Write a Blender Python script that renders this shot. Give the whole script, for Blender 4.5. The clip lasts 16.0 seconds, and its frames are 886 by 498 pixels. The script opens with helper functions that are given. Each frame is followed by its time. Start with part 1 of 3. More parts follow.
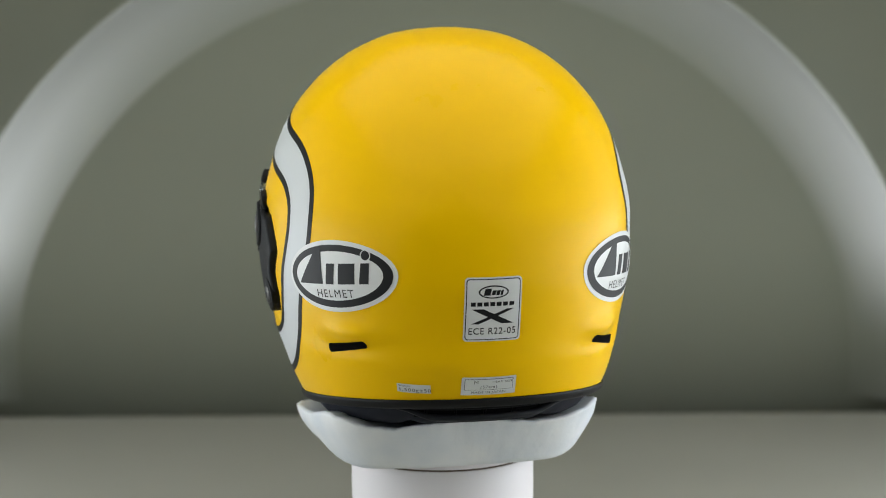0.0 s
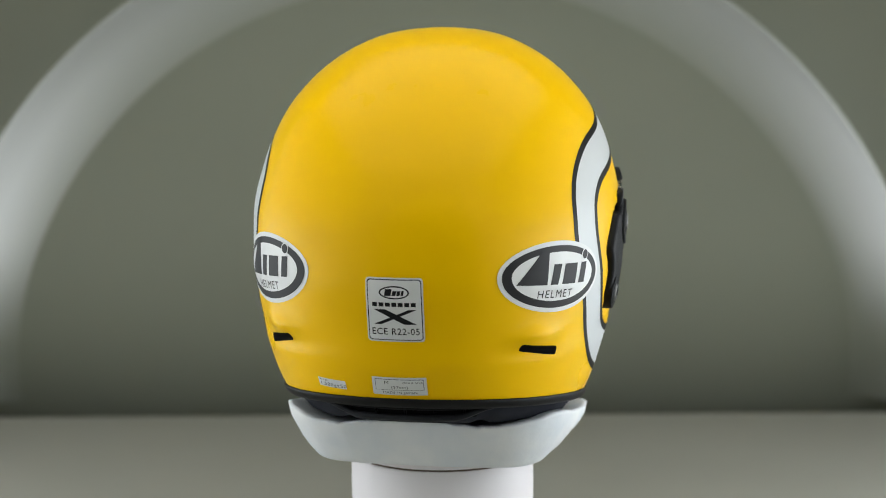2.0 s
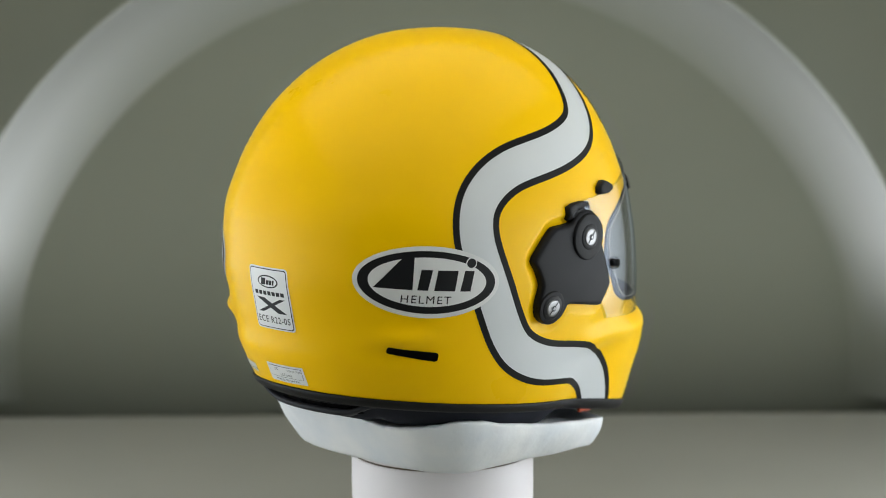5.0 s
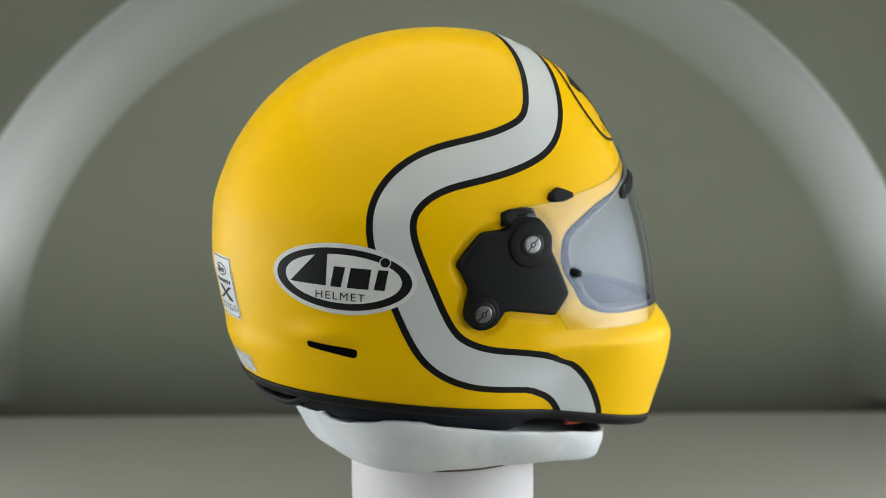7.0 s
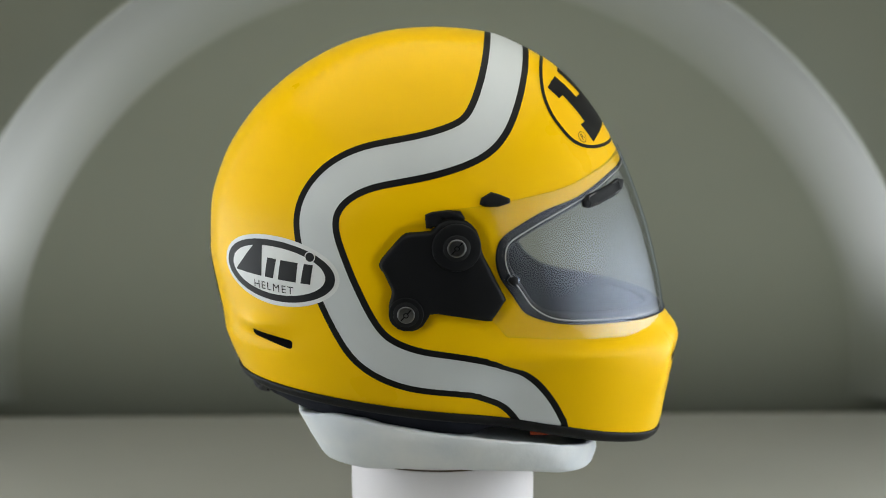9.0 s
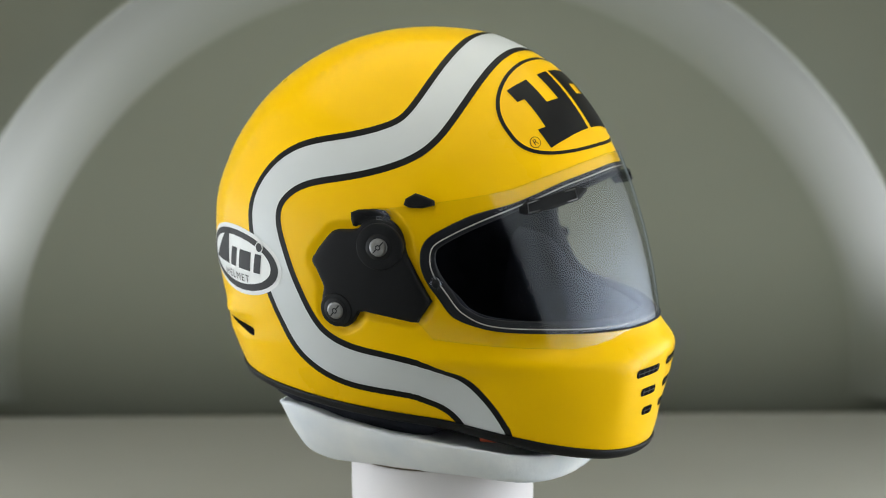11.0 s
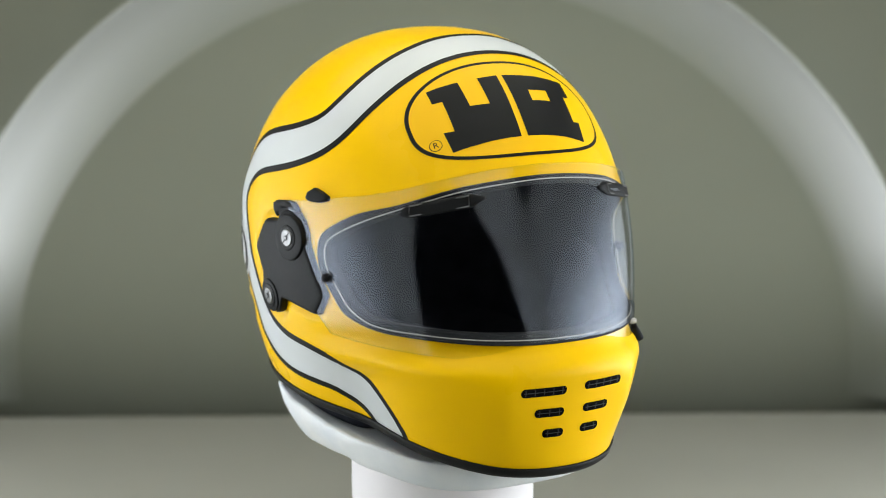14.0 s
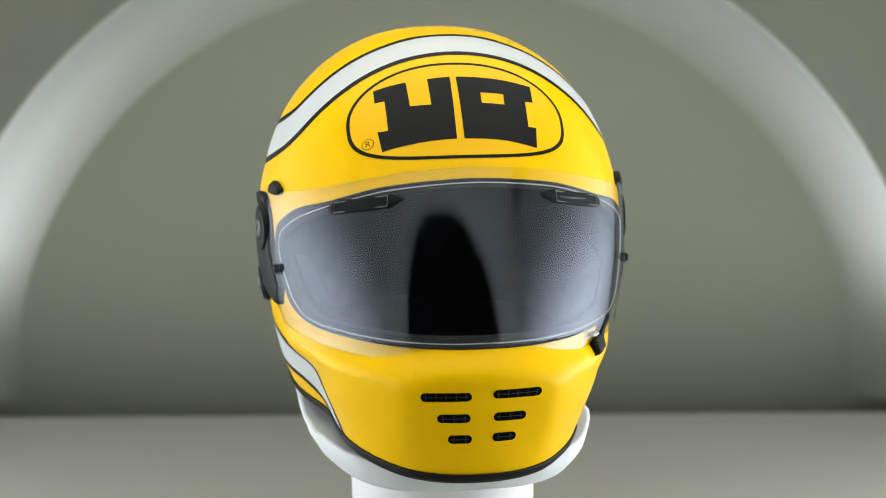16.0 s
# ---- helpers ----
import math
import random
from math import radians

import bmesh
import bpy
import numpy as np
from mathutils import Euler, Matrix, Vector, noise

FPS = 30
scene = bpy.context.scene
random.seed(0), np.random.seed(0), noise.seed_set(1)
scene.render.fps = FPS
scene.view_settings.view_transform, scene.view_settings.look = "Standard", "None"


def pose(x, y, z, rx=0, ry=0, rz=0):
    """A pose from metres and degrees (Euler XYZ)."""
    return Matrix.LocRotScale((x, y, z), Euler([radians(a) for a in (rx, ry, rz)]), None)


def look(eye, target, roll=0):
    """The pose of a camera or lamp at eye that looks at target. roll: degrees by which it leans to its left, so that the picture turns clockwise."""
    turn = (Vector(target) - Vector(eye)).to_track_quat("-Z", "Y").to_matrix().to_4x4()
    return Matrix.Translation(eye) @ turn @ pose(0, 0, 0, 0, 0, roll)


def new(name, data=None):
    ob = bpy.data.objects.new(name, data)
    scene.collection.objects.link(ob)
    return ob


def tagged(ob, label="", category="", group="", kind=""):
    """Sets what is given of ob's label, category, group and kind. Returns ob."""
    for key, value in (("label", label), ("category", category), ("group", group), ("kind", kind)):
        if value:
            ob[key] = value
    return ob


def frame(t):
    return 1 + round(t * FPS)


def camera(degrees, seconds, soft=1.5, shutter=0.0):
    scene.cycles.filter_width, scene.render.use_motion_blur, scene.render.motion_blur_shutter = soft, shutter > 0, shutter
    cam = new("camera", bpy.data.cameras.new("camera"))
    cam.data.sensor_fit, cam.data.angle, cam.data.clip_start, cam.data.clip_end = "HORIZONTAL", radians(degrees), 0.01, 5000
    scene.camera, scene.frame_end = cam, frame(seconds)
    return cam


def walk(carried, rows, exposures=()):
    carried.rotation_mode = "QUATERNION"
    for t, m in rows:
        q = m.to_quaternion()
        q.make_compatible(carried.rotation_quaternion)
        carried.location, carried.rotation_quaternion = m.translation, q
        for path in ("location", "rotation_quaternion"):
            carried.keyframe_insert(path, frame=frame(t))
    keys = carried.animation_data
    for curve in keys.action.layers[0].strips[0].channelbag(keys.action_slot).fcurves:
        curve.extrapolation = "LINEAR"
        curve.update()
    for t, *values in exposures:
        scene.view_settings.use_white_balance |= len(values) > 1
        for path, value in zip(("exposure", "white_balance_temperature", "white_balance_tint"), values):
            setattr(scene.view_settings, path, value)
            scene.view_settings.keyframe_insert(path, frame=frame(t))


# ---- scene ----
from mathutils.bvhtree import BVHTree

HEAD_Z = 0.28                            # the helmet's reference point above the booth floor
TURN_START, TURN_RATE = 11.8, -11.378    # turntable: degrees, degrees per second
cam = camera(22.18, 16.0, soft=0.95)
cam.data.dof.use_dof, cam.data.dof.focus_distance, cam.data.dof.aperture_fstop = True, 1.49, 5.6
EYE = (0.0013, -1.5802, HEAD_Z + 0.2510)
AIM = (0.0013, 0.0, HEAD_Z)
walk(cam, [(0.0, look(EYE, AIM, -0.33)), (16.0, look(EYE, AIM, -0.33))],
     exposures=[(0, 0.0), (4, 0.0), (8, -0.03), (9.5, 0.02), (12.5, 0.26), (16, 0.45)])

# ---- light ----
world = bpy.data.worlds.new("dim_room")
world.use_nodes = True
scene.world = world
world.node_tree.nodes["Background"].inputs[0].default_value = (0.9, 0.95, 1.0, 1)
world.node_tree.nodes["Background"].inputs[1].default_value = 0.006
SIDE_GLOW, TOP_GLOW, ARCH_GLOW = 4.75, 0.95, 0.42
COOL, NEUTRAL = (0.875, 0.94, 0.99), (0.985, 0.99, 0.87)


# ---- materials ----
def mat(name, colour, rough=0.5, metal=0.0, spot=0.0, scale=60.0, bump=0.0, fine=900.0, coat=0.0, coat_rough=0.1, rough_var=0.0, tint=None, spec=0.4):
    """A painted, moulded or metal surface with stains at one scale and grain at a finer one."""
    m = bpy.data.materials.new(name)
    m.use_nodes = True
    nt = m.node_tree
    b = nt.nodes["Principled BSDF"]
    b.inputs["Base Color"].default_value = (*colour, 1)
    b.inputs["Roughness"].default_value = rough
    b.inputs["Metallic"].default_value = metal
    b.inputs["Coat Weight"].default_value = coat
    b.inputs["Specular IOR Level"].default_value = spec
    b.inputs["Coat Roughness"].default_value = coat_rough
    tc = nt.nodes.new("ShaderNodeTexCoord")
    big = nt.nodes.new("ShaderNodeTexNoise")
    big.inputs["Scale"].default_value, big.inputs["Detail"].default_value = scale, 5
    small = nt.nodes.new("ShaderNodeTexNoise")
    small.inputs["Scale"].default_value, small.inputs["Detail"].default_value = fine, 2
    nt.links.new(tc.outputs["Object"], big.inputs["Vector"])
    nt.links.new(tc.outputs["Object"], small.inputs["Vector"])
    if spot:
        ramp = nt.nodes.new("ShaderNodeValToRGB")
        ramp.color_ramp.elements[0].position, ramp.color_ramp.elements[1].position = 0.3, 0.7
        low = tint or tuple(c * (1 - spot) for c in colour)
        ramp.color_ramp.elements[0].color = (*low, 1)
        ramp.color_ramp.elements[1].color = (*(min(1, c * (1 + spot * 0.4)) for c in colour), 1)
        nt.links.new(big.outputs["Fac"], ramp.inputs["Fac"])
        nt.links.new(ramp.outputs["Color"], b.inputs["Base Color"])
    if rough_var:
        rr = nt.nodes.new("ShaderNodeMapRange")
        rr.inputs["To Min"].default_value, rr.inputs["To Max"].default_value = rough - rough_var, rough + rough_var
        nt.links.new(big.outputs["Fac"], rr.inputs["Value"])
        nt.links.new(rr.outputs["Result"], b.inputs["Roughness"])
    if bump:
        bp = nt.nodes.new("ShaderNodeBump")
        bp.inputs["Strength"].default_value, bp.inputs["Distance"].default_value = bump, 0.0004
        nt.links.new(small.outputs["Fac"], bp.inputs["Height"])
        nt.links.new(bp.outputs["Normal"], b.inputs["Normal"])
    return m


def clear(name, tint, gloss_ior, rough):
    """Clear coated plastic: seen through, with a bluish gloss that grows towards its edges."""
    m = bpy.data.materials.new(name)
    m.use_nodes = True
    nt = m.node_tree
    nt.nodes.remove(nt.nodes["Principled BSDF"])
    tr = nt.nodes.new("ShaderNodeBsdfTransparent")
    tr.inputs["Color"].default_value = (*tint, 1)
    gl = nt.nodes.new("ShaderNodeBsdfGlossy")
    gl.inputs["Roughness"].default_value = rough
    gl.inputs["Color"].default_value = (0.74, 0.81, 0.95, 1)
    lw = nt.nodes.new("ShaderNodeLayerWeight")
    lw.inputs["Blend"].default_value = 0.5
    pw = nt.nodes.new("ShaderNodeMath")
    pw.operation = "POWER"
    pw.inputs[1].default_value = 4.5
    nt.links.new(lw.outputs["Facing"], pw.inputs[0])
    fr = nt.nodes.new("ShaderNodeMath")
    fr.operation = "MULTIPLY_ADD"
    f0 = ((gloss_ior - 1) / (gloss_ior + 1)) ** 2
    fr.inputs[1].default_value, fr.inputs[2].default_value = 0.75, f0
    nt.links.new(pw.outputs[0], fr.inputs[0])
    mx = nt.nodes.new("ShaderNodeMixShader")
    nt.links.new(fr.outputs[0], mx.inputs[0])
    nt.links.new(tr.outputs[0], mx.inputs[1])
    nt.links.new(gl.outputs[0], mx.inputs[2])
    nt.links.new(mx.outputs[0], nt.nodes["Material Output"].inputs[0])
    return m


def glow(name, colour, strength):
    m = bpy.data.materials.new(name)
    m.use_nodes = True
    b = m.node_tree.nodes["Principled BSDF"]
    b.inputs["Base Color"].default_value = (0.8, 0.8, 0.8, 1)
    b.inputs["Emission Color"].default_value = (*colour, 1)
    b.inputs["Emission Strength"].default_value = strength
    return m


def soft_glow(name, colour, strength, centre, spread):
    """A diffuser lit from behind by a lamp near its foot: brightest there, fading outwards (centre and spread in y, z)."""
    m = glow(name, colour, strength)
    nt = m.node_tree
    tc = nt.nodes.new("ShaderNodeTexCoord")
    mp = nt.nodes.new("ShaderNodeMapping")
    mp.inputs["Location"].default_value = (0, -centre[0] / spread[0], -centre[1] / spread[1])
    mp.inputs["Scale"].default_value = (0, 1 / spread[0], 1 / spread[1])
    ln = nt.nodes.new("ShaderNodeVectorMath")
    ln.operation = "DOT_PRODUCT"
    ex = nt.nodes.new("ShaderNodeMath")
    ex.operation = "POWER"
    ex.inputs[0].default_value = 0.6
    mu = nt.nodes.new("ShaderNodeMath")
    mu.operation = "MULTIPLY"
    mu.inputs[1].default_value = strength
    nt.links.new(tc.outputs["Object"], mp.inputs["Vector"])
    nt.links.new(mp.outputs[0], ln.inputs[0])
    nt.links.new(mp.outputs[0], ln.inputs[1])
    nt.links.new(ln.outputs["Value"], ex.inputs[1])
    nt.links.new(ex.outputs[0], mu.inputs[0])
    nt.links.new(mu.outputs[0], nt.nodes["Principled BSDF"].inputs["Emission Strength"])
    return m


def arch_painted_light(name, colour, strength):
    """Hoop with side light painted as glow: strongest outside, less at crown and feet."""
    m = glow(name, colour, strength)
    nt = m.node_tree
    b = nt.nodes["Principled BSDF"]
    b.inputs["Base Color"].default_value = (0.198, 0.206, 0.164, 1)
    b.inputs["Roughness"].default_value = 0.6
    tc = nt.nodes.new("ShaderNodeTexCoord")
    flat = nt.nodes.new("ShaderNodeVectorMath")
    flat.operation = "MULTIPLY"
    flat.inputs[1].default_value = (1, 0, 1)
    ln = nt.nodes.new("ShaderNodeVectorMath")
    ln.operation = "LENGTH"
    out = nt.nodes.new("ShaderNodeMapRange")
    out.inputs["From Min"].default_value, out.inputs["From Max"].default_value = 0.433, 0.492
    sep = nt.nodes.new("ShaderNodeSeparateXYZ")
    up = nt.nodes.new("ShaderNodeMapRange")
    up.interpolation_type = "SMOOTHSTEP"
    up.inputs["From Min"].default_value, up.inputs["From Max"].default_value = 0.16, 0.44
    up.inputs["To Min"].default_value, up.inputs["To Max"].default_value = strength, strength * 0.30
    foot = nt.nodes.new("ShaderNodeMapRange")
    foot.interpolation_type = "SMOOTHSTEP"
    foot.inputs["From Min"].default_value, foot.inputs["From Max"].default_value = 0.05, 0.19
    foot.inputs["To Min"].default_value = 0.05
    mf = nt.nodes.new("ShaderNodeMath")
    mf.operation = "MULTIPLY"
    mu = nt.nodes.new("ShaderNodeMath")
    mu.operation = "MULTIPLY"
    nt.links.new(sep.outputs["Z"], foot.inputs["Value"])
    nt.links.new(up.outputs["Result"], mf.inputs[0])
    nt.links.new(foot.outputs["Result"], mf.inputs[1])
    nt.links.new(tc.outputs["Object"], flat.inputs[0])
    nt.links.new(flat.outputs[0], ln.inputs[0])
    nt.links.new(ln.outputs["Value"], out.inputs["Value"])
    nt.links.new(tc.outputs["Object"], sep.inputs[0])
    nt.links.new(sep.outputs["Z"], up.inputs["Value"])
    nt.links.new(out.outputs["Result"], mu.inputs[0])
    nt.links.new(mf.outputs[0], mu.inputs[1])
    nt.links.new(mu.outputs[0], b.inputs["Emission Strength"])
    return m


YELLOW = mat("yellow_satin_paint", (0.95, 0.556, 0.0003), 0.28, spot=0.03, scale=18, bump=0.02, fine=1500, rough_var=0.02, spec=0.12)
STRIPE_WHITE = mat("white_satin_paint", (0.60, 0.625, 0.64), 0.36, spot=0.02, scale=30)
STRIPE_BLACK = mat("black_satin_paint", (0.010, 0.010, 0.0105), 0.42, spot=0.1, scale=40, spec=0.12)
AMBER = mat("amber_emblem_paint", (0.92, 0.52, 0.0006), 0.36, spot=0.03, scale=25, spec=0.16)
STICKER = mat("white_sticker_film", (0.72, 0.73, 0.73), 0.4, spot=0.04, scale=90)
INK = mat("black_ink", (0.010, 0.0105, 0.012), 0.45, spot=0.1, scale=80, spec=0.2)
HOLLOW = mat("black_vent_hollow", (0.003, 0.003, 0.0035), 0.9, spot=0.1, scale=80, spec=0.04)
GREY_INK = mat("grey_ink", (0.035, 0.036, 0.04), 0.5)
MESH = mat("dark_vent_mesh", (0.022, 0.024, 0.028), 0.5)
SEAM = mat("grey_plastic_seam", (0.12, 0.12, 0.125), 0.35)
RUBBER = mat("black_rubber", (0.006, 0.006, 0.0065), 0.55, spec=0.22, spot=0.2, scale=50, bump=0.1, fine=1200)
GASKET = mat("dark_grey_seal", (0.020, 0.021, 0.025), 0.55, spot=0.15, scale=60, spec=0.15)
PLASTIC = mat("black_moulded_plastic", (0.007, 0.0075, 0.009), 0.50, spot=0.12, scale=70, bump=0.2, fine=2500, rough_var=0.05, spec=0.15)
METAL = mat("brushed_screw_metal", (0.22, 0.22, 0.223), 0.30, 1.0, spot=0.2, scale=400)
FABRIC = mat("black_lining_fabric", (0.022, 0.024, 0.033), 0.9, spot=0.3, scale=60, spec=0.15)
ORANGE = mat("orange_tag", (0.50, 0.07, 0.02), 0.5, spot=0.1)
VISOR = clear("clear_visor_plastic", (0.96, 0.965, 0.965), 1.70, 0.11)
EDGE = clear("polished_visor_edge", (0.75, 0.76, 0.76), 2.2, 0.15)
BEAD = mat("translucent_silicone_bead", (0.55, 0.53, 0.50), 0.25, spot=0.1, scale=90)
CLEAR_PIN = clear("clear_pin_ring", (0.8, 0.8, 0.82), 1.6, 0.05)
PLASTER = mat("white_brushed_paint", (0.79, 0.795, 0.80), 0.55, spot=0.16, scale=26, bump=0.6, fine=220, tint=(0.70, 0.74, 0.79))
PEDESTAL = mat("white_satin_pedestal", (0.80, 0.765, 0.78), 0.5, spot=0.04, scale=14, bump=0.05)
GAP = mat("brown_board", (0.10, 0.07, 0.045), 0.7, spot=0.2)
BOOTH = mat("grey_booth_panel", (0.190, 0.197, 0.152), 0.75, spot=0.03, scale=5, bump=0.15, fine=500)
RIM_WHITE = mat("white_front_panel", (0.86, 0.86, 0.84), 0.6, spot=0.03, scale=6, bump=0.1, fine=500)
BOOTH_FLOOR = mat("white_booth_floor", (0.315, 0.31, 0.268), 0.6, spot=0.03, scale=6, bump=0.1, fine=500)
ROOM = mat("dark_room", (0.03, 0.03, 0.032), 0.9, spot=0.2, scale=2)
LED_SIDE = soft_glow("led_diffuser_cool", COOL, SIDE_GLOW * 1.05, (-0.03, 0.185), (0.28, 0.15))
LED_SIDE_WEST = soft_glow("led_diffuser_cool_dimmed", COOL, SIDE_GLOW * 0.71, (-0.03, 0.185), (0.28, 0.15))
LED_TOP = glow("led_diffuser_neutral", NEUTRAL, TOP_GLOW)
# emission here stands for side light falling on the arch trim
ARCH = arch_painted_light("arch_side_light_glow", (0.90, 0.955, 0.985), ARCH_GLOW)
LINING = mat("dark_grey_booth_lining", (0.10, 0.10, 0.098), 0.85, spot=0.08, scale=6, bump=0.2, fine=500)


# ---- building helpers ----
def part(name, bm, material, parent=None, label="", smooth=True):
    bmesh.ops.recalc_face_normals(bm, faces=bm.faces)
    me = bpy.data.meshes.new(name)
    bm.to_mesh(me)
    bm.free()
    me.materials.append(material)
    if smooth:
        for p in me.polygons:
            p.use_smooth = True
    ob = new(name, me)
    if parent is not None:
        ob.parent = parent
    if label:
        ob["label"] = label
    return ob


def solid(ob, thick, offset=-1.0):
    md = ob.modifiers.new("thickness", "SOLIDIFY")
    md.thickness, md.offset = thick, offset
    return ob


def bevelled(ob, width, segments=3):
    md = ob.modifiers.new("edge", "BEVEL")
    md.width, md.segments, md.limit_method, md.angle_limit = width, segments, "ANGLE", radians(40)
    return ob


def box(bm, x0, x1, y0, y1, z0, z1):
    bmesh.ops.create_cube(bm, size=1, matrix=Matrix.Translation(((x0 + x1) / 2, (y0 + y1) / 2, (z0 + z1) / 2)) @ Matrix.Diagonal((x1 - x0, y1 - y0, z1 - z0, 1)))


def skin(bm, rows, closed=False):
    """Quads between rows of points."""
    vs = [[bm.verts.new(p) for p in row] for row in rows]
    for p, q in zip(vs, vs[1:]):
        n = len(p)
        for i in range(n if closed else n - 1):
            bm.faces.new((p[i], p[(i + 1) % n], q[(i + 1) % n], q[i]))
    return vs


def pchip(xs, ys, x):
    """A smooth curve through the knots that does not overshoot."""
    h = [b - a for a, b in zip(xs, xs[1:])]
    d = [(b - a) / k for a, b, k in zip(ys, ys[1:], h)]
    m = [d[0]] + [0 if p * q <= 0 else 2 * p * q / (p + q) for p, q in zip(d, d[1:])] + [d[-1]]
    i = max(0, min(len(h) - 1, int(np.searchsorted(xs, x)) - 1))
    x = max(xs[0], min(xs[-1], x))
    t = (x - xs[i]) / h[i]
    return ys[i] * (1 + 2 * t) * (1 - t) ** 2 + h[i] * m[i] * t * (1 - t) ** 2 + ys[i + 1] * t * t * (3 - 2 * t) + h[i] * m[i + 1] * t * t * (t - 1)


def spline(points, steps, closed=False):
    """Catmull-Rom through points."""
    pts = [Vector(p) for p in points]
    n = len(pts)
    out = []
    for i in range(n if closed else n - 1):
        if closed:
            a, b, c, d = pts[(i - 1) % n], pts[i], pts[(i + 1) % n], pts[(i + 2) % n]
        else:
            b, c = pts[i], pts[i + 1]
            a = pts[i - 1] if i else 2 * b - c
            d = pts[i + 2] if i + 2 < n else 2 * c - b
        for k in range(steps):
            t = k / steps
            out.append(0.5 * (2 * b + (c - a) * t + (2 * a - 5 * b + 4 * c - d) * t * t + (3 * b - a - 3 * c + d) * t ** 3))
    if not closed:
        out.append(pts[-1])
    return out


def bell(x, s):
    return math.exp(-x * x / (2 * s * s))


def step(x, a, b):
    t = max(0.0, min(1.0, (x - a) / (b - a)))
    return t * t * (3 - 2 * t)


# ---- the helmet's form (x to its right, y forward, z up) ----
ZT, YC = 0.1567, -0.008
Z_K = [-0.145, -0.135, -0.121, -0.101, -0.0765, -0.064, -0.054, -0.042, -0.020, 0.0045, 0.033, 0.067, 0.0976, 0.1215, 0.137, 0.1459, 0.1523, 0.1567]
BACK = [0.114, 0.118, 0.122, 0.130, 0.1425, 0.148, 0.1515, 0.1535, 0.158, 0.1620, 0.1612, 0.1518, 0.1330, 0.1090, 0.0858, 0.0668, 0.0460, 0.008]
FRONT = [0.138, 0.147, 0.155, 0.159, 0.1640, 0.1655, 0.1645, 0.158, 0.151, 0.146, 0.138, 0.125, 0.108, 0.0885, 0.069, 0.052, 0.036, -0.008]
HALF = [0.080, 0.0845, 0.0908, 0.0998, 0.1108, 0.1145, 0.117, 0.119, 0.123, 0.1255, 0.1255, 0.1192, 0.1070, 0.0890, 0.0706, 0.0549, 0.0378, 0.0]
DROP = [math.sqrt(ZT - z) for z in Z_K][::-1]
B_UP, F_UP, W_UP = BACK[::-1], FRONT[::-1], HALF[::-1]
EDGE_Y, EDGE_Z = [-0.16, -0.14, -0.05, 0.049, 0.080, 0.115, 0.150, 0.17], [-0.0755, -0.0775, -0.0885, -0.1025, -0.1085, -0.117, -0.1245, -0.127]


def edge_z(y):
    """The shell's lower edge: it falls from the nape to the chin."""
    return pchip(EDGE_Y, EDGE_Z, y)


def oval_radius(a, w, lf, lb, nf, nb):
    s, c = math.sin(a), math.cos(a)
    ly, n = (lf, nf) if c > 0 else (lb, nb)
    return 1.0 / ((abs(s) / max(w, 1e-5)) ** n + (abs(c) / max(ly, 1e-5)) ** n) ** (1 / n)


PLATE = [(-41, 8.5), (-40.3, 12.5), (-31, 23.8), (-25, 30), (-20, 31.8), (-6, 32.8), (-2, 37), (3, 40), (11, 41), (19, 39), (25, 33), (28, 24), (29.5, 16), (44, -13), (44.5, -17),
         (36, -28.5), (32, -30), (-2, -24), (-8, -27), (-12, -33), (-19, -36.5), (-27, -35), (-33, -30), (-35, -23), (-34, -15), (-32.5, -8), (-35, -2), (-38, 4)]
PLATE = [(4 + (x - 4) * 0.955, 2 + (y - 2) * 0.965) for x, y in PLATE]


def off_plate(y, z):
    """Distance from (y, z) to the hinge cover's outline; 0 inside it."""
    inside, best, n = False, 1.0, len(PLATE)
    y, z = y * 1000, z * 1000
    for i in range(n):
        (ax, ay), (bx, by) = PLATE[i - 1], PLATE[i]
        if (ay > z) != (by > z) and y < (bx - ax) * (z - ay) / (by - ay) + ax:
            inside = not inside
        dx, dy = bx - ax, by - ay
        t = max(0.0, min(1.0, ((y - ax) * dx + (z - ay) * dy) / (dx * dx + dy * dy)))
        best = min(best, math.hypot(y - ax - dx * t, z - ay - dy * t) / 1000)
    return 0.0 if inside else best


